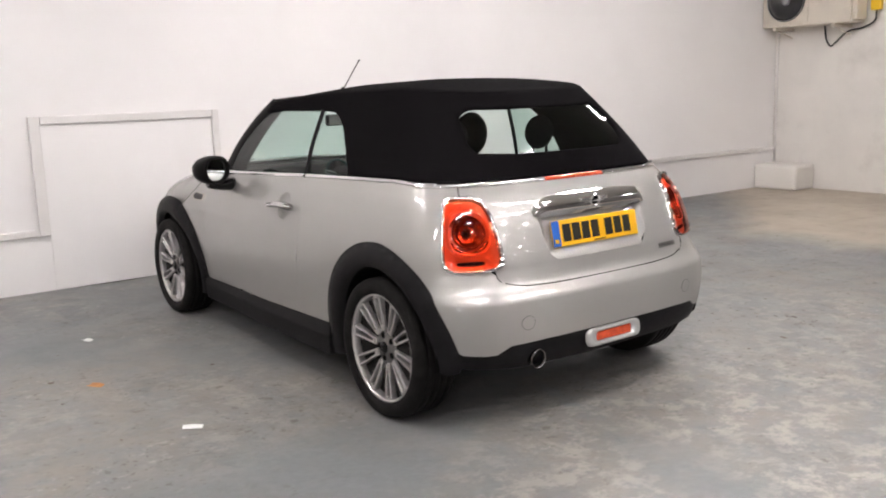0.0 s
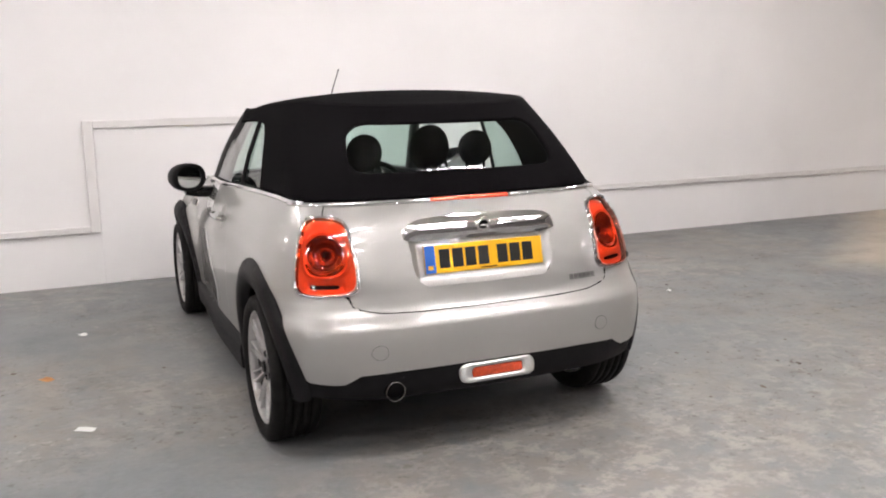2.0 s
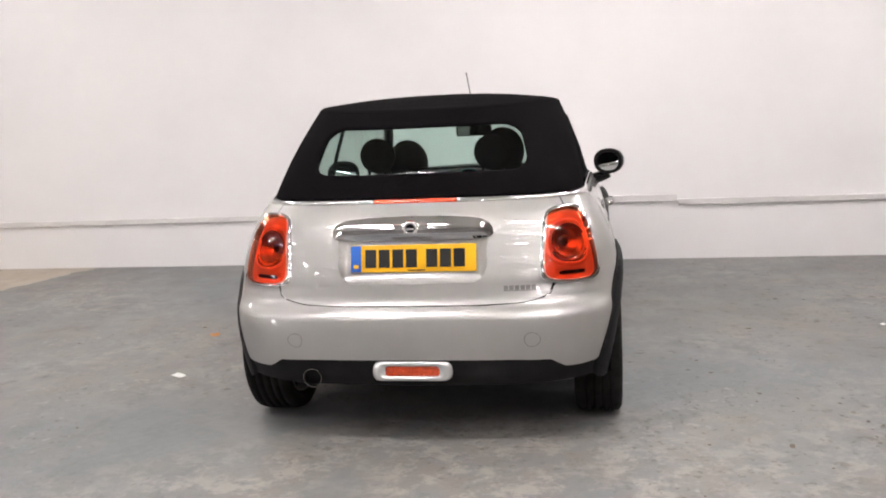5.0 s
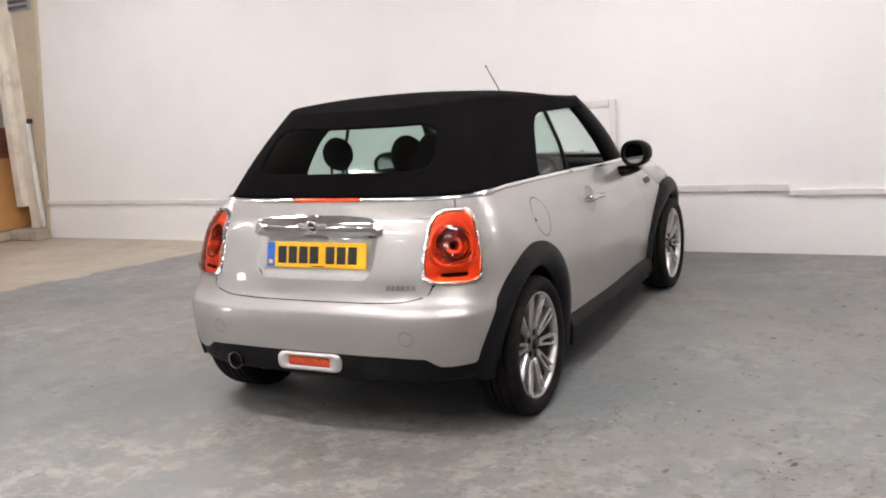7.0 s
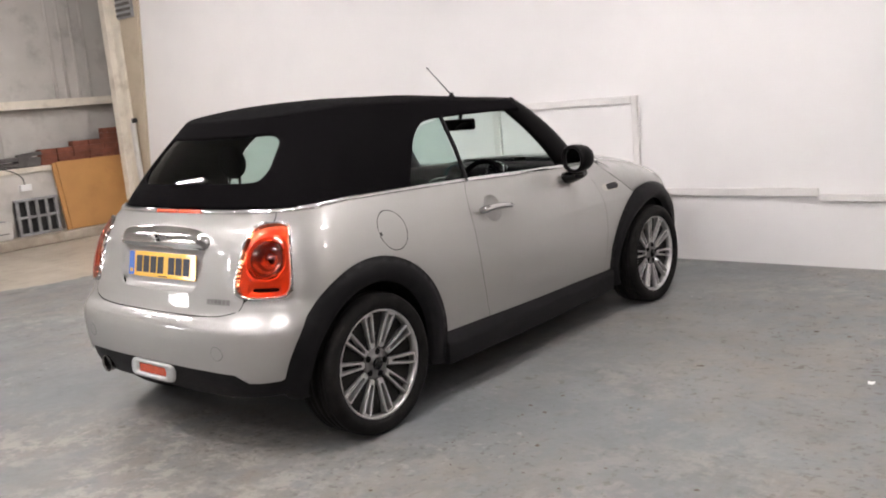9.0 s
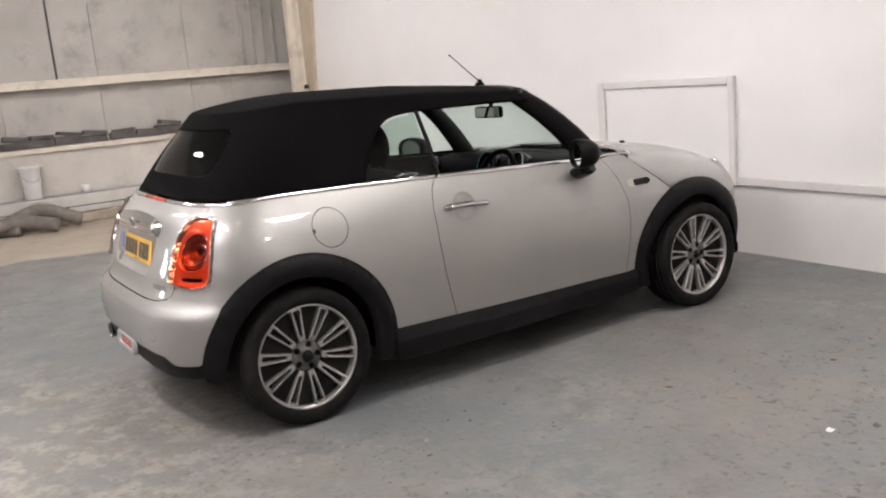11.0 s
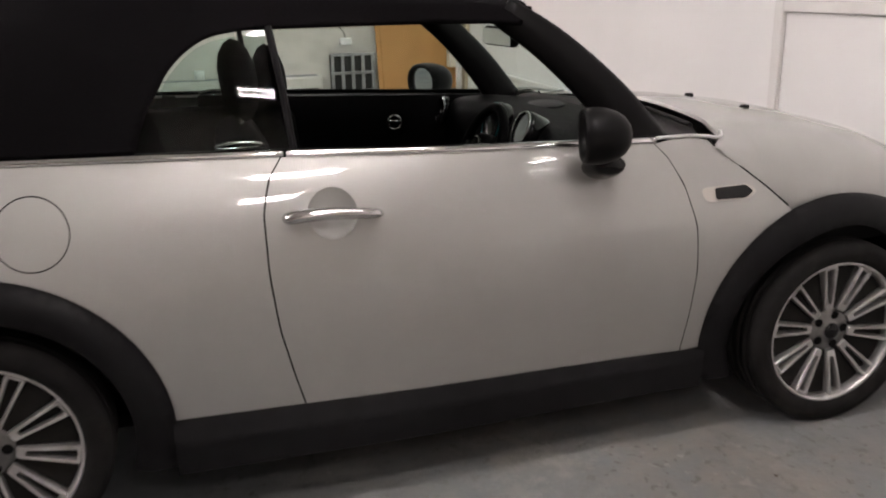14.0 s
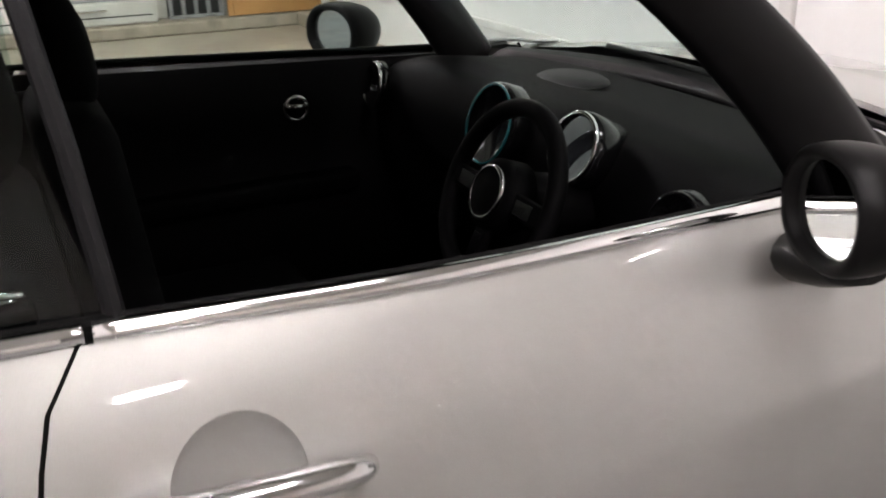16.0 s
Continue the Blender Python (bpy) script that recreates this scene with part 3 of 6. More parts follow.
def patch(sheet, poly, holes=(), step=0.02, off=0.0, lip=0.012, mirror=False, bulge=None):
    """A panel cut from a sheet along a polygon, with its edges turned inwards by lip. off may be a function of (a, b)."""
    rings = [dense(list(r), step * 0.7) for r in (poly, *holes)]
    a, b = np.array(rings[0]).T
    ga, gb = np.meshgrid(np.arange(a.min(), a.max(), step), np.arange(b.min(), b.max(), step))
    ga[1::2] += step / 2
    ga, gb = ga.ravel(), gb.ravel()
    keep = inside(ga, gb, rings[0]) & ~near(ga, gb, rings[0], step * 0.55)
    for h in rings[1:]:
        keep &= ~inside(ga, gb, h) & ~near(ga, gb, h, step * 0.55)
    co = [Vector(p) for r in rings for p in r]
    edges, n = [], 0
    for r in rings:
        edges += [(n + i, n + (i + 1) % len(r)) for i in range(len(r))]
        n += len(r)
    nb = n
    co += [Vector((p, q)) for p, q in zip(ga[keep], gb[keep])]
    v2, _, f2, _, _, of = delaunay_2d_cdt(co, edges, [], 0, 1e-5)
    uv = np.array([tuple(v) for v in v2])
    mid = np.array([[uv[list(f)].mean(0)[0], uv[list(f)].mean(0)[1]] for f in f2])
    ok = inside(mid[:, 0], mid[:, 1], rings[0])
    for h in rings[1:]:
        ok &= ~inside(mid[:, 0], mid[:, 1], h)
    faces = [tuple(f) for f, k in zip(f2, ok) if k]
    o = off(uv[:, 0], uv[:, 1]) if callable(off) else np.full(len(uv), float(off))
    pts = sheet.at(uv[:, 0], uv[:, 1], o)
    vs = [tuple(p) for p in pts]
    nn_ = sheet.read(sheet.N, uv[:, 0], uv[:, 1])
    if callable(off):
        e, A, B = 0.0025, uv[:, 0], uv[:, 1]
        da = sheet.at(A + e, B, off(A + e, B)) - sheet.at(A - e, B, off(A - e, B))
        db = sheet.at(A, B + e, off(A, B + e)) - sheet.at(A, B - e, off(A, B - e))
        alt = np.cross(da, db)
        alt /= np.maximum(np.linalg.norm(alt, axis=-1, keepdims=True), 1e-9)
        nn_ = np.where((alt * nn_).sum(-1, keepdims=True) > 0.2, alt, nn_)
    ns = [tuple(n / np.linalg.norm(n)) for n in nn_]
    # orient to the outside
    fixed = []
    for f in faces:
        p, q, r = (Vector(vs[i]) for i in f[:3])
        nn = sheet.read(sheet.N, *uv[f[0]])
        fixed.append(f if (q - p).cross(r - p).dot(Vector(nn)) > 0 else f[::-1])
    faces = fixed
    if lip:
        count = {}
        for f in faces:
            for i in range(len(f)):
                count[(f[i], f[(i + 1) % len(f)])] = 1
        rim = [(i, j) for i, j in count if (j, i) not in count]
        idx = sorted({i for e in rim for i in e})
        low = sheet.at(uv[idx, 0], uv[idx, 1], o[idx] - lip)
        new_i = {}
        for i, p in zip(idx, low):
            new_i[i] = len(vs)
            vs.append(tuple(p))
            ns.append(ns[i])
        faces += [(j, i, new_i[i], new_i[j]) for i, j in rim]
    if mirror:
        vs = [(-x, y, z) for x, y, z in vs]
        ns = [(-x, y, z) for x, y, z in ns]
        faces = [f[::-1] for f in faces]
    used = sorted({i for f in faces for i in f})
    at = {i: k for k, i in enumerate(used)}
    vs, ns, faces = [vs[i] for i in used], [ns[i] for i in used], [tuple(at[i] for i in f) for f in faces]
    return vs, faces, ns


def strip(sheet, line, wide, tall, mirror=False, off=0.0):
    """A rounded moulding that follows a line on a sheet."""
    a, b = np.array(line).T
    p = sheet.at(a, b, np.full(len(a), off))
    n = sheet.read(sheet.N, a, b)
    vs, fs = [], []
    k = len(p)
    for i in range(k):
        d = Vector(p[min(i + 1, k - 1)]) - Vector(p[max(i - 1, 0)])
        nn = Vector(n[i]).normalized()
        s = d.cross(nn).normalized()
        for q in range(8):
            t = 2 * math.pi * q / 8 + math.pi / 8
            vs.append(Vector(p[i]) + s * (wide / 2 * math.cos(t)) + nn * (tall * math.sin(t)))
    for i in range(k - 1):
        for q in range(8):
            fs.append((i * 8 + q, i * 8 + (q + 1) % 8, (i + 1) * 8 + (q + 1) % 8, (i + 1) * 8 + q))
    fs += [tuple(range(8)), tuple(range((k - 1) * 8, k * 8))[::-1]]
    if mirror:
        vs = [Vector((-v.x, v.y, v.z)) for v in vs]
        fs = [f[::-1] for f in fs]
    return vs, fs


def belt(y):
    """Height of the waistline."""
    return float(np.interp(y, [-0.32, 0.0, 0.4, 0.8, 1.2, 1.63, 1.95, 2.1], [1.000, 1.008, 0.998, 0.986, 0.968, 0.950, 0.938, 0.932]))


def belt_line(y0, y1, dz=0.0, n=50):
    return [(c_y(y, belt(y)), belt(y) + dz) for y in np.linspace(y0, y1, n)]


def both(fn):
    """Builds a part on the right and on the left."""
    for side in (False, True):
        fn(side)


car = thing("car", "pale silver convertible hatchback with a black fabric roof", "car")
GAP = 0.0025
ARC_R, ARC_IN = 0.462, 0.358


def arc(yc, r, a0, a1, n=24, zc=0.305):
    """Part of a wheel arch line; the side away from the door is drawn in a little."""
    out = []
    for a in np.linspace(a0, a1, n):
        far = (a - 90) / 82 if yc < 1 else (90 - a) / 82
        k = r - ((0.012 if yc < 1 else 0.004) * min(max(far, 0), 1) if r > 0.4 else 0)
        k -= 0.016 * math.exp(-(((a - 78) / 34) ** 2)) if yc > 1 and r > 0.4 else 0
        y, z = yc + k * math.cos(math.radians(a)), zc + k * math.sin(math.radians(a))
        out.append((c_y(y, z), z))
    return out


def door_rear(z):
    return float(np.interp(z, [0.30, 0.42, 0.55, 0.70, 0.85, 0.93, 0.985], [0.805, 0.774, 0.745, 0.729, 0.729, 0.747, 0.790]))


def door_front(z):
    return float(np.interp(z, [0.28, 0.42, 0.56, 0.70, 0.82, 0.90, 0.945], [1.968, 1.988, 2.000, 1.996, 1.968, 1.928, 1.885]))


def sill(y):
    return float(np.interp(y, [0.4, 0.8, 1.4, 2.05], [0.322, 0.318, 0.308, 0.292]))


# door
d_rear = [(c_y(door_rear(z) + GAP, z), z) for z in np.linspace(sill(0.8), belt(0.8) - 0.004, 16)]
d_front = [(c_y(door_front(z) - GAP, z), z) for z in np.linspace(belt(1.9) - 0.004, sill(1.97), 16)]
d_top = belt_line(0.83, 1.86, -0.004, 20)
DOOR = d_rear + d_top[1:-1] + d_front
SEAM_Z = 0.702
# quarter panel: up the door line, along the waist, down beside the boot, round the lamp, along the bumper seam, over the arch
q_door = [(c_y(door_rear(z) - GAP, z), z) for z in np.linspace(sill(0.75), belt(0.8) - 0.004, 16)]
q_top = belt_line(0.78, -0.22, -0.004, 30)


def lamp_outline(grow=0.0):
    """Tail lamp outline in girth and height: a tall rounded box, a little narrower at the top."""
    ca, cb = c_x(0.526, 0.8) - grow, c_y(-0.338, 0.8) + grow
    z0, z1 = 0.682 - grow, 0.956 + grow
    m = (ca + cb) / 2
    pts = [(ca + 0.020, z1 - 0.010), (m + 0.006, z1 + 0.001), (cb - 0.018, z1 - 0.008), (cb - 0.004, z0 + 0.10), (cb - 0.006, z0 + 0.004), (m, z0), (ca + 0.004, z0 + 0.006), (ca + 0.002, z0 + 0.09)]
    return round_poly(pts, [0.055, 0.03, 0.055, 0.08, 0.045, 0.02, 0.040, 0.08], 5)


LAMP = lamp_outline(0.0)
LAMP_BIG = lamp_outline(0.011)
BOOT_C = c_x(0.605, 0.98)
quarter = q_door + q_top + [(BOOT_C + GAP, belt(-0.3) - 0.004), (BOOT_C + GAP, 0.80), (c_x(0.62, 0.7), 0.80), (c_x(0.62, 0.7), SEAM_Z + 0.002)]
a_start = math.degrees(math.asin((SEAM_Z - 0.305) / ARC_R))
quarter += arc(0.0, ARC_R - 0.03, 180 - a_start, math.degrees(math.asin((0.335 - 0.305) / ARC_R)), 30)
quarter += [(c_y(0.462), sill(0.46) + 0.003)]
FUEL = (c_y(0.183), 0.852)
fuel_ring = [(FUEL[0] + 0.0862 * math.cos(t), FUEL[1] + 0.087 * math.sin(t)) for t in np.linspace(0, 2 * math.pi, 40)[:-1]]
fuel_lid = [(FUEL[0] + 0.0842 * math.cos(t), FUEL[1] + 0.0835 * math.sin(t)) for t in np.linspace(0, 2 * math.pi, 40)[:-1]]


def fender_front(z):
    """Seam between the wing and the clamshell bonnet."""
    return float(np.interp(z, [0.60, 0.73, 0.79, 0.856, 0.90, 0.938], [2.42, 2.306, 2.245, 2.165, 2.108, 2.075]))


fender = [(c_y(door_front(z) + GAP, z), z) for z in np.linspace(sill(1.97), 0.935, 18)]
fender += [(c_y(1.96, 0.944), 0.944), (c_y(2.03, 0.946), 0.946)]
fender += [(c_y(fender_front(z) - GAP, z), z) for z in np.linspace(0.932, 0.70, 14)]
fender += arc(2.495, ARC_R - 0.03, 110, 180 - math.degrees(math.asin((0.30 - 0.305) / ARC_R)), 16)

BUMP_TOP = [(0.0, 0.598), (c_x(0.3), 0.600), (c_x(0.45), 0.606), (c_x(0.53), 0.622), (c_x(0.575), 0.665), (c_x(0.62, 0.7), SEAM_Z)]


def bowl_depth(cy, cz, r, depth):
    def f(a, b):
        d = np.hypot(a - cy, b - cz) / r
        return -depth * np.clip(1 - d**2, 0, 1) ** 0.75 - 0.0006

    return f


def build_side(side):
    s = -1 if side else 1
    cy, cz = c_y(0.905), 0.838
    holes = [LAMP_BIG] + ([] if side else [fuel_ring])
    q = part("quarter_panel", patch(BODY, quarter, holes, 0.02, mirror=side), M_PAINT, car, smooth=True)
    # dark strips give these seams the shade of a deep gap
    part("seam", strip(BODY, [(c_x(0.735, 0.7), SEAM_Z), (c_y(-0.225, 0.7), SEAM_Z)], 0.0055, 0.0012, side, 0.0004), M_DARK, q)
    part("seam", strip(BODY, [(BOOT_C, z) for z in np.linspace(0.96, 0.998, 6)], 0.007, 0.002, side, -0.002), M_DARK, q)
    if not side:
        ring = [(FUEL[0] + 0.0852 * math.cos(t), FUEL[1] + 0.0852 * math.sin(t)) for t in np.linspace(0, 2 * math.pi, 48)]
        # dark ring stands in for the shade round the flap
        part("flap_seal", strip(BODY, ring, 0.005, 0.0015, False, -0.001), M_DARK, q)
        part("fuel_flap", patch(BODY, fuel_lid, (), 0.018), M_PAINT, q, "round fuel filler flap", True)
        part("clip", patch(BODY, [(FUEL[0] - 0.078 + dx, FUEL[1] - 0.005 + dz) for dx, dz in ((-0.004, -0.007), (0.004, -0.007), (0.004, 0.007), (-0.004, 0.007))], (), 0.01, 0.003, 0.006), M_DARK, q)
    bowl = [(cy + 0.066 * math.cos(t), cz + 0.066 * math.sin(t)) for t in np.linspace(0, 2 * math.pi, 57)[:-1]]
    d = part("door", patch(BODY, DOOR, [bowl], 0.02, 0.0, 0.010, side), M_PAINT, car)
    part("handle_bowl", patch(BODY, bowl, (), 0.006, bowl_depth(cy, cz, 0.066, 0.021), 0.0, side), M_PAINT, d)
    # black strips fill the door gaps with the shade of their depth
    for line in ([(c_y(door_rear(z), z), z) for z in np.linspace(sill(0.8), belt(0.8), 30)], [(c_y(door_front(z), z), z) for z in np.linspace(sill(1.97), 0.935, 30)]):
        part("door_gap_seal", strip(BODY, line, 0.010, 0.002, side, -0.0042), M_DARK, d)
    # pull handle: a tapered chrome bar on two feet
    hp = [BODY.at(np.array([c_y(y)]), np.array([z]), np.array([o]))[0] for y, z, o in
          ((0.782, 0.836, 0.012), (0.80, 0.837, 0.030), (0.84, 0.839, 0.037), (0.90, 0.838, 0.040), (0.96, 0.834, 0.037), (1.01, 0.830, 0.030), (1.03, 0.828, 0.012))]
    hp = [Vector((s * p[0], p[1], p[2])) for p in hp]
    part("door_handle", tube(curve_pts(hp, 24), [(0.0250 - 0.009 * i / 24) * (1 - 0.4 * abs(i / 12 - 1) ** 6) for i in range(25)], 12, flat=0.8), M_BEZEL, d, "chrome pull handle", True)
    wing = part("front_wing", patch(BODY, fender, (), 0.02, mirror=side), M_PAINT, car)
    # shade of the gap between wing and bonnet, laid in as a dark strip
    part("wing_seal", strip(BODY, [(c_y(fender_front(z), z), z) for z in np.linspace(0.936, 0.735, 24)], 0.009, 0.0025, side, -0.002), M_DARK, wing)
    # side indicator with a dark insert
    sc = [(c_y(2.02), 0.803), (c_y(2.175), 0.806), (c_y(2.205), 0.783), (c_y(2.17), 0.762), (c_y(2.03), 0.762)]
    ind = part("side_indicator", patch(BODY, round_poly(sc, [0.02, 0.015, 0.01, 0.012, 0.02]), (), 0.012, 0.004, 0.004, side), M_AMBER, car, "clear side indicator with a dark insert", True)
    si = [(c_y(2.065), 0.799), (c_y(2.168), 0.802), (c_y(2.19), 0.783), (c_y(2.163), 0.766), (c_y(2.065), 0.767)]
    part("insert", patch(BODY, round_poly(si, 0.008), (), 0.012, 0.0075, 0.004, side), M_GLOSS, ind)
    # waist moulding in chrome, in two lengths
    part("waist_moulding", strip(BODY, belt_line(-0.22, 0.795, 0.004), 0.020, 0.007, side, 0.002), M_CHROME, car, "chrome waist moulding", True)
    part("waist_moulding", strip(BODY, belt_line(0.803, 1.90, 0.004), 0.022, 0.007, side, 0.002), M_CHROME, d, "chrome waist moulding", True)


both(build_side)


# rear faces cross the centre line: right half patch and its mirror image share one mesh
def two_halves(vf):
    vs, fs = [tuple(v) for v in vf[0]], list(vf[1])
    k = len(vs)
    return vs + [(-x, y, z) for x, y, z in vs], fs + [tuple(i + k for i in f)[::-1] for f in fs]


def halves(vf):
    """Both halves with their own shading normals, open at the centre line."""
    vs, fs, ns = vf
    fs = [f for f in fs if not all(abs(vs[i][0]) < 1e-4 for i in f)]
    k = len(vs)
    return vs + [(-x, y, z) for x, y, z in vs], fs + [tuple(i + k for i in f)[::-1] for f in fs], ns + [(-x, y, z) for x, y, z in ns]


PLATE_Z0, PLATE_Z1 = 0.685, 0.868
recess = [(0.0, PLATE_Z0), (c_x(0.27), PLATE_Z0 + 0.002), (c_x(0.305), PLATE_Z0 + 0.05), (c_x(0.318), PLATE_Z1), (0.0, PLATE_Z1)]
recess_line = round_poly(recess, [0, 0.05, 0.05, 0.012, 0])
boot_edge = [(0.0, 0.602), (c_x(0.30), 0.604), (c_x(0.46), 0.6095), (c_x(0.548), 0.628), (c_x(0.574), 0.69), (c_x(0.576), 0.80), (BOOT_C - GAP, 0.82), (BOOT_C - GAP, belt(-0.3) - 0.006), (0.0, belt(-0.3) - 0.006)]
boot_edge = round_poly(boot_edge, [0, 0.1, 0.06, 0.05, 0, 0, 0, 0, 0])
boot_poly = [p for p in boot_edge if p[0] > 1e-6]
boot_half = [(0.0, 0.602), *boot_poly, (0.0, belt(-0.3) - 0.006), (0.0, PLATE_Z1), *[p for p in reversed(recess_line) if p[0] > 1e-6], (0.0, PLATE_Z0)]
boot = part("boot_lid", halves(patch(BODY, boot_half, [LAMP_BIG], 0.02)), M_PAINT, car)


def recess_off(a, b):
    edge = np.minimum.reduce([(b - PLATE_Z0) / 0.035, (c_x(0.308) - a) / 0.03 + 0 * b, np.ones_like(a)])
    return -0.003 - 0.024 * np.clip(edge, 0, 1) ** 0.7


part("plate_recess", halves(patch(BODY, [(0, PLATE_Z0), *[p for p in recess_line if p[0] > 1e-6], (0, PLATE_Z1)], (), 0.012, recess_off, 0.0)), M_PAINT, boot)
bump_half = [(0.0, 0.388), (0.0, 0.598), *[(a, z - 0.001) for a, z in BUMP_TOP[1:]]]
bump_half += arc(0.0, ARC_R - 0.012, 180 - a_start + 0.4, 171, 14)
bump_half += [(c_y(-0.456, 0.36), 0.357), (c_x(0.655, 0.35), 0.350), (c_x(0.612, 0.35), 0.351), (c_x(0.585, 0.36), 0.366), (c_x(0.555, 0.38), 0.384), (c_x(0.40), 0.389)]
gap_line = [(a, z + 0.0012) for a, z in BUMP_TOP[:1] + [(c_x(0.15), 0.5985)] + BUMP_TOP[1:4]] + [(c_x(0.556), 0.637), (c_x(0.567), 0.655), (c_x(0.571), 0.676)]
# dark strip for the shade in the gap between boot lid and bumper
for sd in (False, True):
    part("boot_seal", strip(BODY, [tuple(p)[:2] for p in curve_pts([(a, z, 0) for a, z in gap_line], 40)], 0.0065, 0.0016, sd, -0.0012), M_DARK, boot)
bump = part("rear_bumper", halves(patch(BODY, bump_half, [LAMP_BIG], 0.02)), M_PAINT, car)
val = [(0.0, 0.262), (0.0, 0.392), (c_x(0.40), 0.392), (c_x(0.56, 0.38), 0.388), (c_x(0.60, 0.36), 0.362), (c_y(-0.41, 0.36), 0.362), (c_y(-0.36, 0.3), 0.335), (c_y(-0.36, 0.30), 0.30), (c_x(0.5, 0.27), 0.270)]
valance = part("rear_valance", halves(patch(BODY, val, (), 0.02, -0.010)), M_CLAD, car, "dark grained plastic lower valance")
for sx in (-1, 1):
    ring = [(c_x(0.485) + 0.0285 * math.cos(t), 0.470 + 0.0285 * math.sin(t)) for t in np.linspace(0, 2 * math.pi, 28)[:-1]]
    cover = part("tow_cover", patch(BODY, ring, (), 0.012, 0.0012, 0.003, sx < 0), M_PAINT, bump, "round painted blanking cover", True)
    part("cover_seam", strip(BODY, ring + ring[:1], 0.0026, 0.001, sx < 0, 0.0004), M_SEAM, cover)
part("third_brake_light", strip(BODY, [(a, belt(-0.3) + 0.001) for a in np.linspace(0, c_x(0.178), 14)], 0.024, 0.009), M_RED, boot, "long red high-level brake light", True)
part("third_brake_light", strip(BODY, [(a, belt(-0.3) + 0.001) for a in np.linspace(0, c_x(0.178), 14)], 0.024, 0.009, True), M_RED, boot, "long red high-level brake light", True)
for sd in (False, True):
    part("waist_moulding", strip(BODY, [(a, belt(-0.3) + 0.002) for a in np.linspace(c_x(0.181), c_y(-0.218), 40)], 0.020, 0.008, sd), M_CHROME, boot, "chrome waist moulding", True)


# dark inner shell behind the panels, open over the wheels
shell = [(0.0, 0.265), (0.0, 0.975), (c_y(-0.2), 0.98), (c_y(0.4), 0.97), (c_y(1.2), 0.94), (c_y(1.95), 0.90), (c_y(2.3), 0.60), (CE - 0.002, 0.56), (CE - 0.002, 0.2)]
shell += arc(2.495, 0.37, -16, 196, 30) + arc(0.0, 0.37, -14, 188, 30)
part("inner_shell", two_halves(patch(BODY, shell, (), 0.04, -0.055, 0.0)), M_DARK, car)


# arch mouldings, sills
def arch_off(yc):
    def f(a, b):
        y = BODY.read(BODY.P, a, b)[:, 1]
        r = np.hypot(y - yc, b - 0.305)
        t = np.clip((r - ARC_IN) / (ARC_R - ARC_IN), 0, 1)
        back = 1 - 0.6 * np.clip((-0.2 - y) / 0.15, 0, 1)
        flare = 0.010 * np.clip((y - 2.20) / 0.15, 0, 1) + 0.020 * np.clip((y - 2.74) / 0.20, 0, 1)
        return (0.006 + 0.013 * np.sin(np.clip(t * 1.15, 0, 1) * math.pi) ** 0.6) * back + flare

    return f


def build_trim(side):
    rear_band = [(c_y(0.455), 0.185)] + arc(0.0, ARC_R, -2, 171, 40) + [(c_y(-0.450, 0.36), 0.350), (c_y(-0.446, 0.31), 0.312), (c_y(-0.430, 0.28), 0.282), (c_y(-0.392, 0.27), 0.268), (c_y(-0.356, 0.27), 0.272)] + arc(0.0, ARC_IN, 183, -17, 40)
    part("wheel_arch_trim", patch(BODY, rear_band, (), 0.02, arch_off(0.0), 0.035, side), M_CLAD, car, "dark grained plastic arch moulding", True)
    front_band = [(c_y(2.956, 0.26), 0.262), (c_y(2.948, 0.22), 0.222), (c_y(2.925, 0.19), 0.190), (c_y(2.895, 0.17), 0.176), (c_y(2.860, 0.17), 0.178), (c_y(2.840, 0.19), 0.196)] + arc(2.495, ARC_IN, -12, 200, 40) + [(c_y(2.495 - 0.46), 0.185)] + arc(2.495, ARC_R, 181, 2, 40)
    part("wheel_arch_trim", patch(BODY, front_band, (), 0.02, arch_off(2.495), 0.035, side), M_CLAD, car, "dark grained plastic arch moulding", True)
    low = [(c_y(y), sill(y) - 0.003) for y in np.linspace(0.45, 2.045, 16)] + [(c_y(2.04), 0.172), (c_y(0.455), 0.172)]
    part("sill", patch(BODY, low, (), 0.025, lambda a, b: 0.004 + 0.020 * np.clip((0.32 - b) / 0.05, 0, 1), 0.06, side), M_CLAD, car, "dark grained plastic sill", True)
    s = -1 if side else 1
    for yc in (0.0, 2.495):
        # black liner of the wheel well
        vs, fs = [], []
        ang = np.linspace(-6, 184, 22)
        for x in (0.50, 0.79):
            vs += [(s * x, yc + 0.365 * math.cos(math.radians(a)), 0.305 + 0.365 * math.sin(math.radians(a))) for a in ang]
        vs.append((s * 0.50, yc, 0.305))
        fs = [(i, i + 1, 22 + i + 1, 22 + i) for i in range(21)] + [(44, i + 1, i) for i in range(21)]
        part("wheel_well", (vs, fs), M_DARK, car)


both(build_trim)
part("underbody", boxed((-0.50, 0.0, 0.20), (0.50, 3.0, 0.27), 0.02), M_DARK, car)
# hidden boxes added to block light and deepen the shadow under the car
part("floor_pan", boxed((-0.745, 0.47, 0.165), (0.745, 2.03, 0.26), 0.02), M_DARK, car)
part("rear_undertray", boxed((-0.50, -0.26, 0.200), (0.50, 0.46, 0.285), 0.03), M_DARK, car)
part("front_undertray", boxed((-0.60, 2.04, 0.175), (0.60, 3.12, 0.26), 0.02), M_DARK, car)


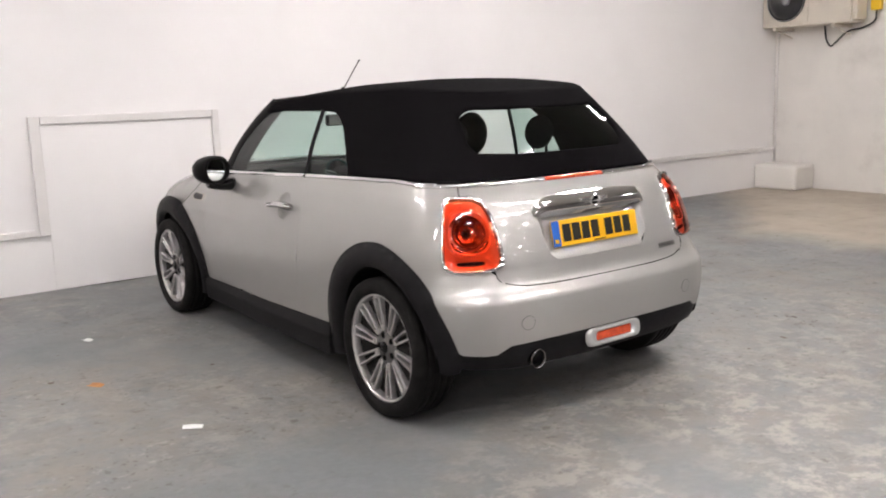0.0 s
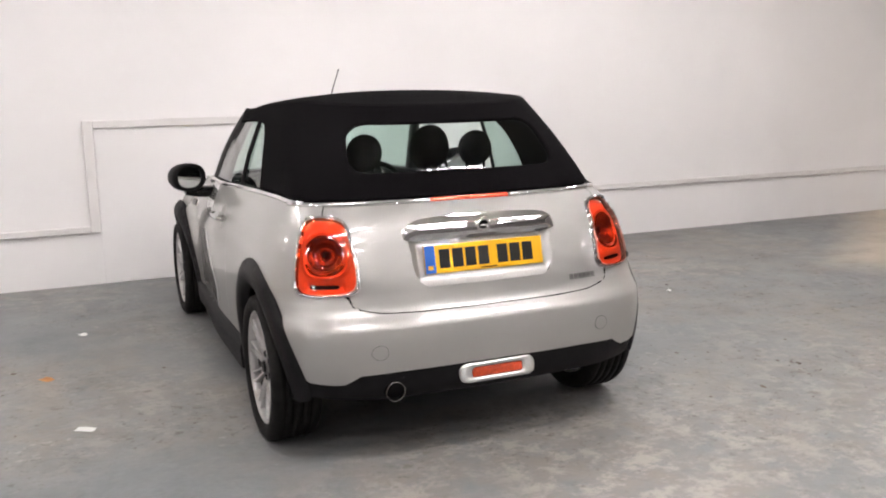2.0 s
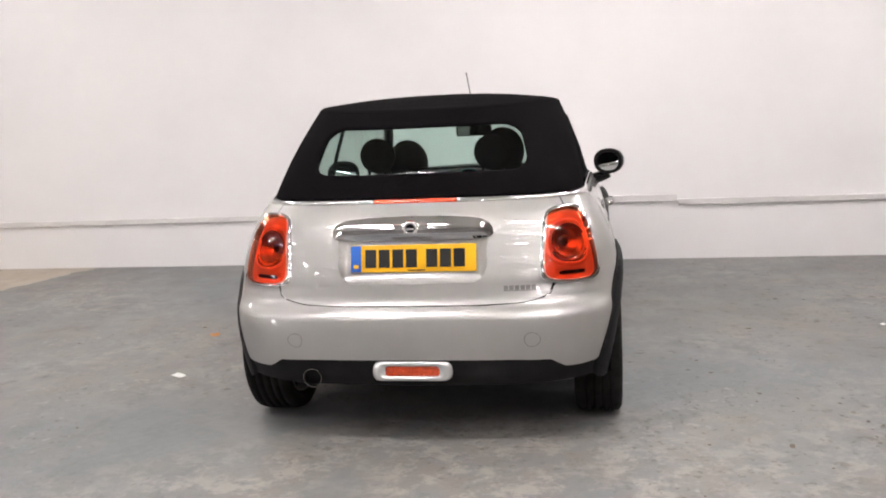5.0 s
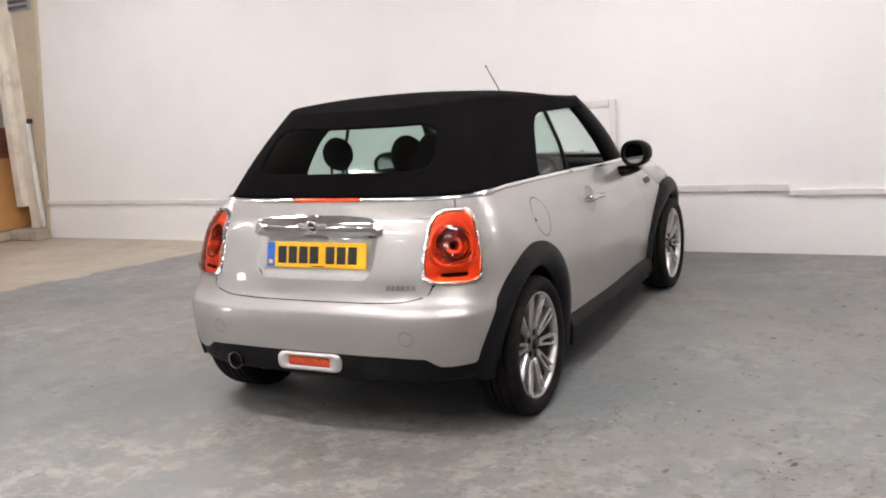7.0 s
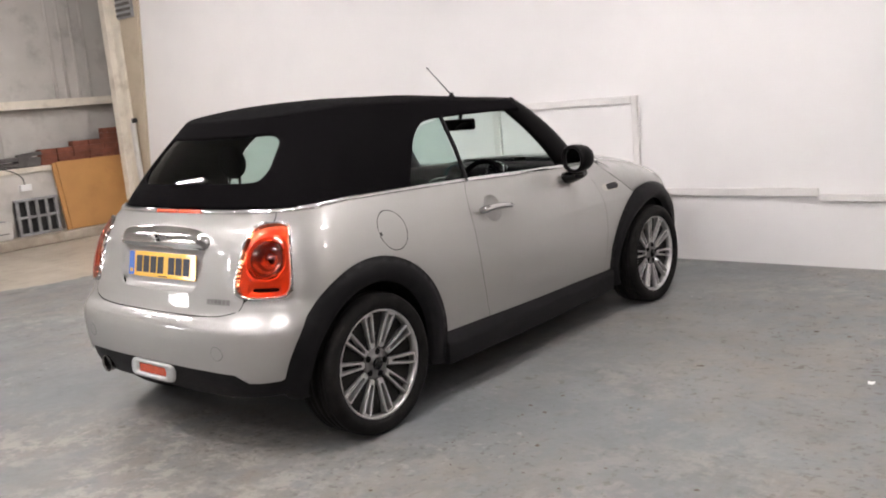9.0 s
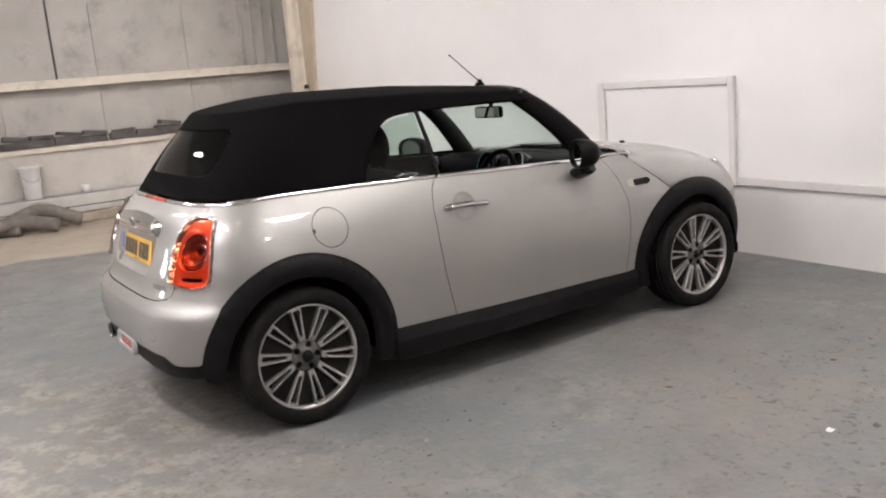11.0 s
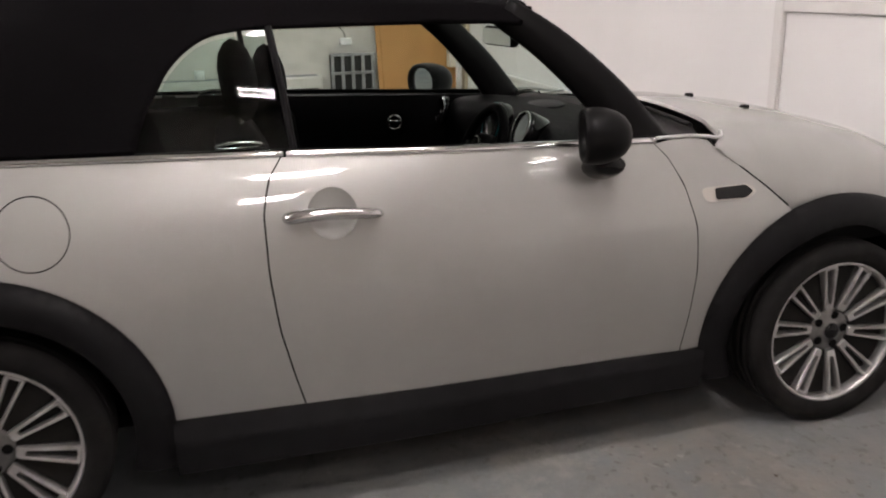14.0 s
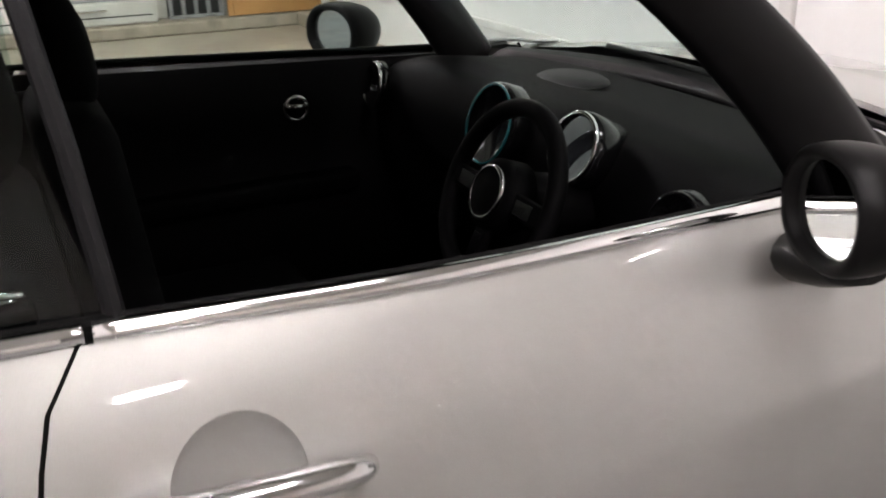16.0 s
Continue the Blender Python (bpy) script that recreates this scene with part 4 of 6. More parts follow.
# tail lamps
def ellipse(cc, cz, ra, rb, n=32, sq=2.0):
    out = []
    for t in np.linspace(0, 2 * math.pi, n + 1)[:-1]:
        cs, sn = math.cos(t), math.sin(t)
        out.append((cc + ra * math.copysign(abs(cs) ** (2 / sq), cs), cz + rb * math.copysign(abs(sn) ** (2 / sq), sn)))
    return out


def build_lamp(side):
    mid = np.array(LAMP).mean(0)
    cc, cz = float(mid[0]) - 0.004, float(mid[1]) + 0.020

    def dome(a, b):
        d = np.hypot((a - mid[0]) / 0.15, (b - mid[1]) / 0.19)
        return 0.004 + 0.016 * np.clip(1 - d * d, 0, 1)

    def bowl(a, b):
        """The pale inner housing: a deep dish with a ridge round it."""
        d = (np.abs((a - cc) / 0.078) ** 2.6 + np.abs((b - cz) / 0.090) ** 2.6) ** (1 / 2.6)
        dish = np.where(d < 0.80, -0.040 * np.clip(1 - (d / 0.80) ** 2, 0, 1), 0)
        return -0.014 + dish + 0.012 * bell(d, 0.92, 0.09) - 0.010 * bell(b, 0.712, 0.014) * (np.abs(a - cc) < 0.055)

    lamp = part("tail_light", patch(BODY, LAMP_BIG, (), 0.007, bowl, 0.0, side), M_HOUSE, car, "large red tail light in a chrome ring", True)
    part("lens", patch(BODY, lamp_outline(-0.0015), (), 0.012, dome, 0.0, side), M_RED_GLASS, lamp, "glossy red lens", True)
    outer, inner = dense(lamp_outline(0.0085), 0.004), dense(lamp_outline(0.0010), 0.004)

    def ring_off(a, b):
        d = [np.min(np.hypot(np.asarray(a)[:, None] - np.array(q)[:, 0], np.asarray(b)[:, None] - np.array(q)[:, 1]), 1) for q in (outer, inner)]
        return 0.004 + 0.013 * np.sin(math.pi * d[0] / (d[0] + d[1] + 1e-6)) ** 0.7

    part("chrome_ring", patch(BODY, lamp_outline(0.0085), [lamp_outline(0.0010)], 0.006, ring_off, 0.03, side), M_BEZEL, lamp, "chrome bezel", True)

    def reflector(a, b):
        d = np.hypot((a - cc) / 0.060, (b - cz - 0.004) / 0.064)
        return -0.006 - 0.042 * np.clip(1 - d * d, 0, 1) + 0.0025 * np.cos(d * 17)

    part("reflector", patch(BODY, ellipse(cc, cz + 0.004, 0.059, 0.063), (), 0.006, reflector, 0.01, side), M_REFL, lamp, smooth=True)
    for r0, a0, a1 in ((0.070, 205, 335), (0.066, 25, 155)):
        line = [(cc + 0.004 + r0 * 0.98 * math.cos(math.radians(a)), cz - 0.002 + r0 * 1.08 * math.sin(math.radians(a))) for a in np.linspace(a0, a1, 24)]
        part("light_guide", strip(BODY, line, 0.017 if a0 > 90 else 0.010, 0.005, side, -0.010), M_REFL, lamp, smooth=True)
    part("bulb", patch(BODY, ellipse(cc, cz + 0.006, 0.013, 0.013), (), 0.006, lambda a, b: -0.040 - 40 * ((a - cc) ** 2 + (b - cz - 0.006) ** 2), 0.02, side), M_DARK, lamp, smooth=True)
    part("fog_strip", patch(BODY, ellipse(cc + 0.004, 0.712, 0.046, 0.0075, 24, 4), (), 0.01, -0.016, 0.004, side), M_DARK, lamp, smooth=True)


both(build_lamp)

# boot handle bar, badge, number plate
bar = [(0.0, 0.862), (c_x(0.325), 0.864), (c_x(0.337), 0.878), (c_x(0.325), 0.905), (c_x(0.27), 0.926), (c_x(0.14), 0.938), (0.0, 0.941)]
bar = [bar[0], *[p for p in round_poly(bar, [0, 0.012, 0.02, 0.03, 0.05, 0.1, 0]) if p[0] > 1e-6], bar[-1]]


def bar_off(a, b):
    t = np.clip((b - 0.862) / 0.078, 0, 1)
    e = np.clip((c_x(0.337) - a) / 0.05, 0, 1) ** 0.5
    return 0.003 + 0.030 * e * (np.sin(math.pi * (0.12 + 0.80 * t)) ** 0.8)


handle = part("boot_handle", halves(patch(BODY, bar, (), 0.007, bar_off, 0.05)), M_CHROME, boot, "wide chrome boot handle bar")
my = float(BODY.at(np.array([0.0]), np.array([0.905]))[0][1]) - 0.034
mb = pose(0, my, 0.906, 102, 0, 0)
part("badge", lathe([(0.001, 0.010), (0.014, 0.010), (0.018, 0.007), (0.020, 0.0)], mb, 28), M_GLOSS, handle, "round black badge", True)
part("badge_ring", lathe([(0.0180, 0.0), (0.0195, 0.010), (0.027, 0.012), (0.031, 0.007), (0.033, 0.0)], mb, 28), M_CHROME, handle, smooth=True)
part("badge_bar", boxed((-0.016, -0.004, 0.010), (0.016, 0.004, 0.0125), 0.001, mb), M_CHROME, handle)
for sx in (-1, 1):
    for i, (w, dz) in enumerate(((0.040, 0.013), (0.034, 0.004), (0.026, -0.005))):
        part("badge_wing", boxed((sx * 0.034 if sx > 0 else -0.034 - w, -0.0025 + dz, 0.001), (sx * 0.034 + w if sx > 0 else -0.034, 0.0035 + dz, 0.006), 0.001, mb), M_CHROME, handle)

py0 = float(BODY.at(np.array([0.0]), np.array([0.782]))[0][1])
mp = pose(0.004, py0 + 0.016, 0.783, 78, 0, 0) @ pose(0, 0, 0, 0, 0, 0)
plate = part("number_plate", boxed((-0.26, -0.0555, 0.0), (0.26, 0.0555, 0.004), 0.0015, mp), M_YELLOW, car, "yellow number plate with a blue band")
part("plate_band", boxed((-0.2585, -0.054, 0.0042), (-0.215, 0.054, 0.0052), 0.0, mp), M_BLUE, plate, "blue band")
part("band_mark", boxed((-0.247, -0.040, 0.0054), (-0.226, -0.024, 0.006), 0.0, mp), M_YELLOW, plate)
x = -0.198
for i, w in enumerate((0.046, 0.046, 0.046, 0.046, 0.0, 0.046, 0.046, 0.046)):
    if w:
        part("plate_mark", boxed((x, -0.037, 0.0042), (x + w, 0.037, 0.0052), 0.0, mp), M_BLACK_INK, plate, "black bar")
    x += (w + 0.0105) if w else 0.027
part("maker_mark", boxed((-0.02, -0.051, 0.0042), (0.05, -0.046, 0.005), 0.0, mp), M_BLACK_INK, plate)
model = part("model_badge", patch(BODY, [(c_x(0.372), 0.6505), (c_x(0.502), 0.6505), (c_x(0.502), 0.6535), (c_x(0.372), 0.6535)], (), 0.02, 0.002, 0.002), M_HUB, boot, "small dull chrome model badge")
for k in range(6):
    x0 = 0.373 + 0.0218 * k
    part("badge_stroke", patch(BODY, [(c_x(x0), 0.654), (c_x(x0 + 0.0165), 0.654), (c_x(x0 + 0.0165), 0.672), (c_x(x0), 0.672)], (), 0.02, 0.003, 0.003), M_HUB, model)

# fog lamp, exhaust
vy = float(BODY.at(np.array([0.0]), np.array([0.34]))[0][1]) + 0.006
mf = pose(0.0, vy, 0.341, 84, 0, 0)


def frame_ring(w, h, r, wi, hi, depth, m, n=8):
    """A bevelled ring between two rounded rectangles."""
    def rr(w_, h_, r_):
        return round_poly([(-w_, -h_), (w_, -h_), (w_, h_), (-w_, h_)], r_, n)

    o, i = rr(w, h, r), rr(wi, hi, r * 0.75)
    k = len(o)
    vs = [m @ Vector((p, q, 0)) for p, q in o] + [m @ Vector((p * 0.985, q * 0.95, depth)) for p, q in o] + [m @ Vector((p * 1.02, q * 1.05, depth)) for p, q in i] + [m @ Vector((p, q, 0)) for p, q in i]
    fs = [(a * k + j, a * k + (j + 1) % k, (a + 1) * k + (j + 1) % k, (a + 1) * k + j) for a in range(3) for j in range(k)]
    return vs, fs


fog = part("rear_fog_light", frame_ring(0.163, 0.040, 0.037, 0.112, 0.021, 0.016, mf), M_SILVER, valance, "red rear fog light in a silver surround", True)
part("lens", boxed((-0.112, -0.021, -0.004), (0.112, 0.021, 0.010), 0.006, mf), M_RED_FOG, fog, "red lens")
me_ = pose(-0.425, -0.556, 0.308, 90, 0, 0)
ex = part("exhaust_tip", lathe([(0.034, -0.20), (0.037, 0.0), (0.040, 0.006), (0.0385, 0.010), (0.035, 0.006), (0.0335, -0.20)], me_, 32, True), M_STEEL, car, "bright steel exhaust tip with a black bore", True)
vs, fs = lathe([(0.0345, 0.002), (0.033, -0.15), (0.001, -0.15)], me_, 28)
part("exhaust_bore", (vs, fs[:-2]), M_DARK, ex)


# wheels
def wheel(xs, y):
    m = pose(xs * 0.735, y, 0.306, 0, 90 * xs, 0)
    w = part("wheel", lathe([(0.228, -0.09), (0.228, 0.060), (0.2365, 0.083), (0.2365, 0.088), (0.231, 0.0885), (0.2255, 0.080), (0.2235, 0.062), (0.2235, -0.09)], m, 56, True), M_ALLOY, car, "silver alloy wheel with ten looped spokes", True)
    tyre = [(0.232, -0.085), (0.255, -0.100), (0.285, -0.101), (0.300, -0.092), (0.306, -0.075)]
    for g in (-0.052, -0.018, 0.018, 0.052):
        tyre += [(0.3075, g - 0.005), (0.300, g - 0.004), (0.300, g + 0.004), (0.3075, g + 0.005)]
    tyre += [(0.306, 0.075), (0.300, 0.092), (0.286, 0.1015), (0.270, 0.1035), (0.255, 0.1015), (0.240, 0.092), (0.234, 0.084)]
    part("tyre", lathe(tyre, m, 72, True), M_RUBBER, w, "black rubber tyre", True)
    part("brake_disc", lathe([(0.06, 0.0), (0.142, 0.0), (0.142, 0.018), (0.06, 0.018)], m, 40, True), M_STEEL, w, smooth=False)
    part("barrel", lathe([(0.001, -0.03), (0.2225, -0.03), (0.2225, 0.052)], m, 48), M_ALLOY_DARK, w)
    hub = [(0.001, 0.066), (0.030, 0.067), (0.034, 0.060), (0.056, 0.060), (0.070, 0.056), (0.078, 0.040), (0.078, 0.02)]
    part("hub", lathe(hub, m, 40), M_HUB, w, smooth=True)
    part("centre_cap", lathe([(0.001, 0.0765), (0.022, 0.0765), (0.027, 0.071), (0.027, 0.068)], m, 28), M_GLOSS, w, smooth=True)
    for i in range(5):
        a = math.radians(72 * i + 20)
        mm = m @ Matrix.Translation((0.052 * math.cos(a), 0.052 * math.sin(a), 0.052))
        part("wheel_bolt", lathe([(0.0140, 0.0), (0.0140, 0.0095), (0.0125, 0.0100), (0.001, 0.0100)], mm, 14), M_DARK, w)
    for i in range(10):
        mm = m @ pose(0, 0, 0, 0, 0, 36 * i + 9)
        o = [(0.070, -0.0155), (0.2265, -0.0265), (0.2265, 0.0265), (0.070, 0.0155)]
        q = [(0.094, -0.0055), (0.216, -0.0130), (0.216, 0.0130), (0.094, 0.0055)]
        o, q = round_poly(o, [0.008, 0.010, 0.010, 0.008], 5), round_poly(q, [0.004, 0.007, 0.007, 0.004], 5)
        k = len(o)

        def h(r):
            return 0.064 + 0.018 * ((r - 0.07) / 0.15)

        vs = [mm @ Vector((r, t, h(r) - 0.034)) for r, t in o] + [mm @ Vector((r, t, h(r) - 0.006)) for r, t in o]
        vs += [mm @ Vector((0.146 + (r - 0.146) * 0.965, t * 0.86, h(r))) for r, t in o]
        vs += [mm @ Vector((0.150 + (r - 0.150) * 1.02, t * 1.28, h(r))) for r, t in q] + [mm @ Vector((r, t, h(r) - 0.009)) for r, t in q] + [mm @ Vector((r, t, h(r) - 0.034)) for r, t in q]
        fs = [(a * k + j, a * k + (j + 1) % k, (a + 1) * k + (j + 1) % k, (a + 1) * k + j) for a in range(5) for j in range(k)]
        part("spoke", (vs, fs), M_ALLOY, w, smooth=False)


for xs in (1, -1):
    for y in (0.0, 2.495):
        wheel(xs, y)


# ---- the car: fabric roof ----
ZC_Y = [-0.08, -0.02, 0.05, 0.14, 0.27, 0.49, 0.92, 1.22, 1.45, 1.62]
ZC_Z = [1.366, 1.400, 1.420, 1.431, 1.437, 1.440, 1.430, 1.408, 1.388, 1.366]


def cabin(c, v):
    """Fabric roof, right half: v 0 at the waist, 1 at the shoulder, 2 on the centre line."""
    c, v = np.asarray(c, float), np.asarray(v, float)
    y_ref = np.where(c <= CR, np.interp(c, C_TAB, YC), Y_REAR + c - CR)
    zb = np.interp(y_ref, [-0.32, 0.0, 0.4, 0.8, 1.2, 1.63, 1.95, 2.1], [1.000, 1.008, 0.998, 0.986, 0.968, 0.950, 0.938, 0.932]) + 0.004
    base = body(c, zb)
    base[..., 0] -= 0.010 * np.clip(base[..., 0] / 0.3, 0, 1)
    base[..., 1] += 0.012 * (c < C0)
    xr, yr = end_face(c, 0.574, -0.065, 0.45, 2.5)
    ys = np.where(c <= CR, yr, np.interp(y_ref, [Y_REAR, 1.0, 3.0], [0.45, 1.0, 3.0]))
    xs = np.where(c <= CR, xr, np.interp(ys, [0.45, 1.0, 1.55], [0.574, 0.560, 0.520]))
    zs = np.interp(ys, [-0.05, 0.2, 0.8, 1.6], [1.380, 1.402, 1.387, 1.338])
    w = np.clip(v - 1, 0, 1)
    t = np.clip(v, 0, 1)
    bow = 0.014 * np.sin(math.pi * t) * np.clip((c - C0) / 0.4, 0, 1)
    back = 0.022 * np.sin(math.pi * t) * np.clip((CR - c) / 0.5, 0, 1)
    x1, y1, z1 = base[..., 0] + (xs - base[..., 0]) * t + bow, base[..., 1] + (ys - base[..., 1]) * t - back, zb + (zs - zb) * t
    spine = np.maximum(ys, 0.42)
    x2, y2 = xs * (1 - w), ys + (spine - ys) * w
    z2 = zs + (np.interp(y2, ZC_Y, ZC_Z) - zs) * (1 - (1 - w) ** 2.4)
    up = v > 1
    return np.stack([np.where(up, x2, x1), np.where(up, y2, y1), np.where(up, z2, z1)], -1)


CAB = Sheet(cabin, 0, c_y(2.15), 0, 2, 420, 240, 14)
Y_HEAD = 1.52


def cc(y, v):
    """Girth coordinate on the roof of the point at y, at the height v."""
    k = int(round(v / 2 * 239))
    return float(np.interp(y, CAB.P[:, min(max(k, 0), 239), 1], CAB.a))


def vz(y, z):
    """Height coordinate of z beside the door glass."""
    return (z - belt(y) - 0.004) / (float(np.interp(y, [-0.05, 0.2, 0.8, 1.6], [1.372, 1.390, 1.384, 1.338])) - belt(y) - 0.004)


QW = [(0.430, 1.012), (0.455, 1.075), (0.495, 1.15), (0.550, 1.225), (0.625, 1.278), (0.72, 1.298), (0.83, 1.302)]
qcur = [(p[0], vz(p[0], p[1])) for p in curve_pts([(y, z, 0) for y, z in QW], 24)]
roof_poly = [(0.0, 0.03), (cc(0.42, 0.03), 0.03)] + [(cc(y, v), v) for y, v in qcur] + [(cc(y, vz(y, z)), vz(y, z)) for y, z in ((1.0, 1.303), (1.25, 1.302), (1.44, 1.297), (Y_HEAD, 1.288))] + [(cc(1.545, 1.0), 1.0), (cc(1.60, 1.9), 2.0), (0.0, 2.0)]
RW = [(0.0, 0.285), (0.475, 0.285), (0.52, 0.40), (0.515, 0.70), (0.45, 0.80), (0.0, 0.80)]
rw_half = [p for p in round_poly(RW, [0, 0.05, 0.06, 0.08, 0.05, 0]) if p[0] > 1e-6]
roof_half = [(0.0, 0.03)] + roof_poly[1:-1] + [(0.0, 2.0), (0.0, 0.80)] + rw_half[::-1] + [(0.0, 0.285)]
roof_vf = patch(CAB, roof_half, (), 0.022, 0.0, 0.014)


def weld_roof(vf):
    """Right half and its mirror image; seam edges on the centre line are closed."""
    vs, fs = [tuple(v) for v in vf[0]], list(vf[1])
    vs = [(0.0 if abs(x) < 0.002 else x, y, z) for x, y, z in vs]
    k = len(vs)
    allv, allf = vs + [(-x, y, z) for x, y, z in vs], fs + [tuple(i + k for i in f)[::-1] for f in fs]
    bm = bmesh.new()
    bv = [bm.verts.new(v) for v in allv]
    for f in allf:
        if all(abs(allv[i][0]) < 1e-4 for i in f):
            continue
        bm.faces.new([bv[i] for i in f])
    bmesh.ops.remove_doubles(bm, verts=bm.verts, dist=0.0006)
    return bm


roof = part("soft_top", weld_roof(roof_vf), M_CLOTH, car, "black canvas convertible roof, closed", True)
lining = patch(CAB, [(p, q) for p, q in roof_half], (), 0.04, -0.016, 0.0)
part("roof_lining", weld_roof(lining), M_DARK, roof)
rwg = [(0.0, 0.27)] + [p for p in round_poly([(0.0, 0.27), (0.485, 0.27), (0.532, 0.40), (0.527, 0.71), (0.46, 0.815), (0.0, 0.815)], [0, 0.05, 0.06, 0.08, 0.05, 0]) if p[0] > 1e-6] + [(0.0, 0.815)]
g = part("rear_window", weld_roof(patch(CAB, rwg, (), 0.03, -0.006, 0.0)), M_GLASS, roof, "tinted glass rear window", True)
g.visible_shadow = False

# seams of the canvas: a raised welt along the shoulder and across the rear bow
for sd in (False, True):
    part("welt", strip(CAB, [(c, 0.975) for c in np.linspace(c_x(0.2), cc(0.62, 0.975), 40)], 0.007, 0.0016, sd), M_CLOTH, roof, smooth=True)


# ---- the car: windscreen frame, glass, bonnet ----
def side_window(side):
    s = -1 if side else 1

    def at(y, v, o):
        p = CAB.at(np.array([cc(y, v)]), np.array([v]), np.array([o]))[0]
        return Vector((s * p[0], p[1], p[2]))

    # windscreen pillar and header
    foot, head = Vector((s * 0.622, 1.905, 0.905)), Vector((s * 0.508, 1.472, 1.325))
    line = curve_pts([foot, foot.lerp(head, 0.35) + Vector((s * 0.004, 0.016, 0.022)), foot.lerp(head, 0.7) + Vector((s * 0.000, 0.016, 0.021)), head], 16)
    part("windscreen_pillar", tube(line, [0.041 - 0.016 * i / 16 for i in range(17)], 14, flat=1.85), M_PILLAR, car, "satin black windscreen pillar", True)
    # quarter light, raised, and its upright edge
    ql = [(cc(y, max(v - 0.03, 0)), v - 0.03 if v > 0.06 else 0.0) for y, v in qcur if y < 0.76] + [(cc(0.785, 0.86), 0.86), (cc(0.826, 0.0), 0.0), (cc(0.42, 0.0), 0.0)]
    q = part("quarter_window", patch(CAB, ql, (), 0.03, -0.010, 0.0, side), M_GLASS, car, "tinted rear quarter glass", True)
    q.visible_shadow = False
    part("window_seal", tube([at(0.826, 0.0, -0.004), at(0.812, 0.4, -0.004), at(0.792, 0.80, -0.004)], 0.0105, 8), M_CLAD, car)
    part("door_seal", strip(BODY, [(c_y(y, belt(y)), belt(y) + 0.012) for y in np.linspace(0.43, 1.93, 30)], 0.016, 0.007, side, -0.006), M_DARK, car)
    if side:
        dg = [(cc(y, v), v) for y, v in ((0.835, 0.0), (0.79, 0.87), (1.44, 0.92), (1.52, 0.86), (1.90, 0.08), (1.90, 0.0))]
        w = part("door_window", patch(CAB, dg, (), 0.04, -0.012, 0.0, True), M_GLASS, car, "tinted door glass, raised", True)
        w.visible_shadow = False


both(side_window)


def screen(u, v):
    """Windscreen: u across from -1 to 1, v up from 0 to 1."""
    x = u * (0.600 - 0.095 * v)
    y = 2.130 - 0.185 * u * u + (1.620 - 0.105 * u * u - (2.130 - 0.185 * u * u)) * v
    z = 0.945 + 0.417 * v + 0.035 * math.sin(math.pi * v) * (1 - 0.4 * u * u) - 0.022 * u * u * v
    return (x, y, z)


NU, NV = 24, 12
sv = [screen(-1 + 2 * i / NU, j / NV) for j in range(NV + 1) for i in range(NU + 1)]
sf = [(j * (NU + 1) + i, j * (NU + 1) + i + 1, (j + 1) * (NU + 1) + i + 1, (j + 1) * (NU + 1) + i) for j in range(NV) for i in range(NU)]
ws = part("windscreen", (sv, sf), M_GLASS, car, "curved clear windscreen", True)
ws.visible_shadow = False
head_line = [Vector(screen(-1 + 2 * i / 24, 1.0)) + Vector((0, -0.02, 0.002)) for i in range(25)]
part("windscreen_header", tube(head_line, 0.034, 10, flat=0.5), M_PILLAR, car, "satin black windscreen header", True)
foot_line = [Vector(screen(-1 + 2 * i / 24, 0.0)) + Vector((0, 0.02, -0.012)) for i in range(25)]
part("scuttle_panel", tube([p + Vector((0, 0.045 - 0.02 * (p.x / 0.6) ** 2, -0.012)) for p in foot_line], 0.085, 10, flat=0.22), M_CLAD, car, "black plastic scuttle panel", True)


for sd in (-1, 1):
    edge = [(sd * 0.669, 1.900, 0.950), (sd * 0.669, 2.000, 0.951), (sd * 0.672, 2.070, 0.946), (sd * 0.672, 2.102, 0.940), (sd * 0.650, 2.136, 0.938), (sd * 0.600, 2.166, 0.944)]
    part("scuttle_trim", tube(curve_pts([Vector(p) for p in edge], 20), 0.0055, 10), M_SILVER, car, "thin silver edging round the scuttle", True)


def bonnet(u, v):
    """Clamshell bonnet: u 0 on the centre line to 1 at the wheel arch, v 0 at the scuttle to 1 at the nose."""
    u, v = np.asarray(u, float), np.asarray(v, float)
    y = 2.20 + 1.05 * v - (0.24 * (1 - v) ** 2 + 0.10 * v) * u**2.2
    zt = np.interp(v, [0, 0.2, 0.45, 0.65, 0.8, 0.9, 0.96, 1.0], [0.958, 0.950, 0.920, 0.873, 0.815, 0.745, 0.675, 0.60])
    zl = np.interp(v, [0, 0.1, 0.25, 1.0], [0.90, 0.76, 0.70, 0.56])
    w = np.interp(y, [1.95, 2.2, 2.35, 2.5, 2.7, 2.85, 3.0, 3.15, 3.27], [0.690, 0.743, 0.779, 0.793, 0.770, 0.731, 0.665, 0.55, 0.36])
    a = u * math.pi / 2
    n = 2.9
    sn, cs = np.sin(a), np.clip(np.cos(a), 0, 1)
    k = (sn**n + cs**n) ** (-1 / n)
    x, q = w * k * sn, np.clip(k * cs, 0, 1)
    z = zl + (zt - zl) * q
    z = z + 0.010 * bell(x, 0.0, 0.34) * np.clip(1 - v, 0, 1)
    z = z + 0.009 / (1 + np.exp((x - 0.50 + 0.12 * v) / 0.010)) * np.clip(1.15 - 1.3 * v, 0, 1)
    return np.stack([x, y, z], -1)


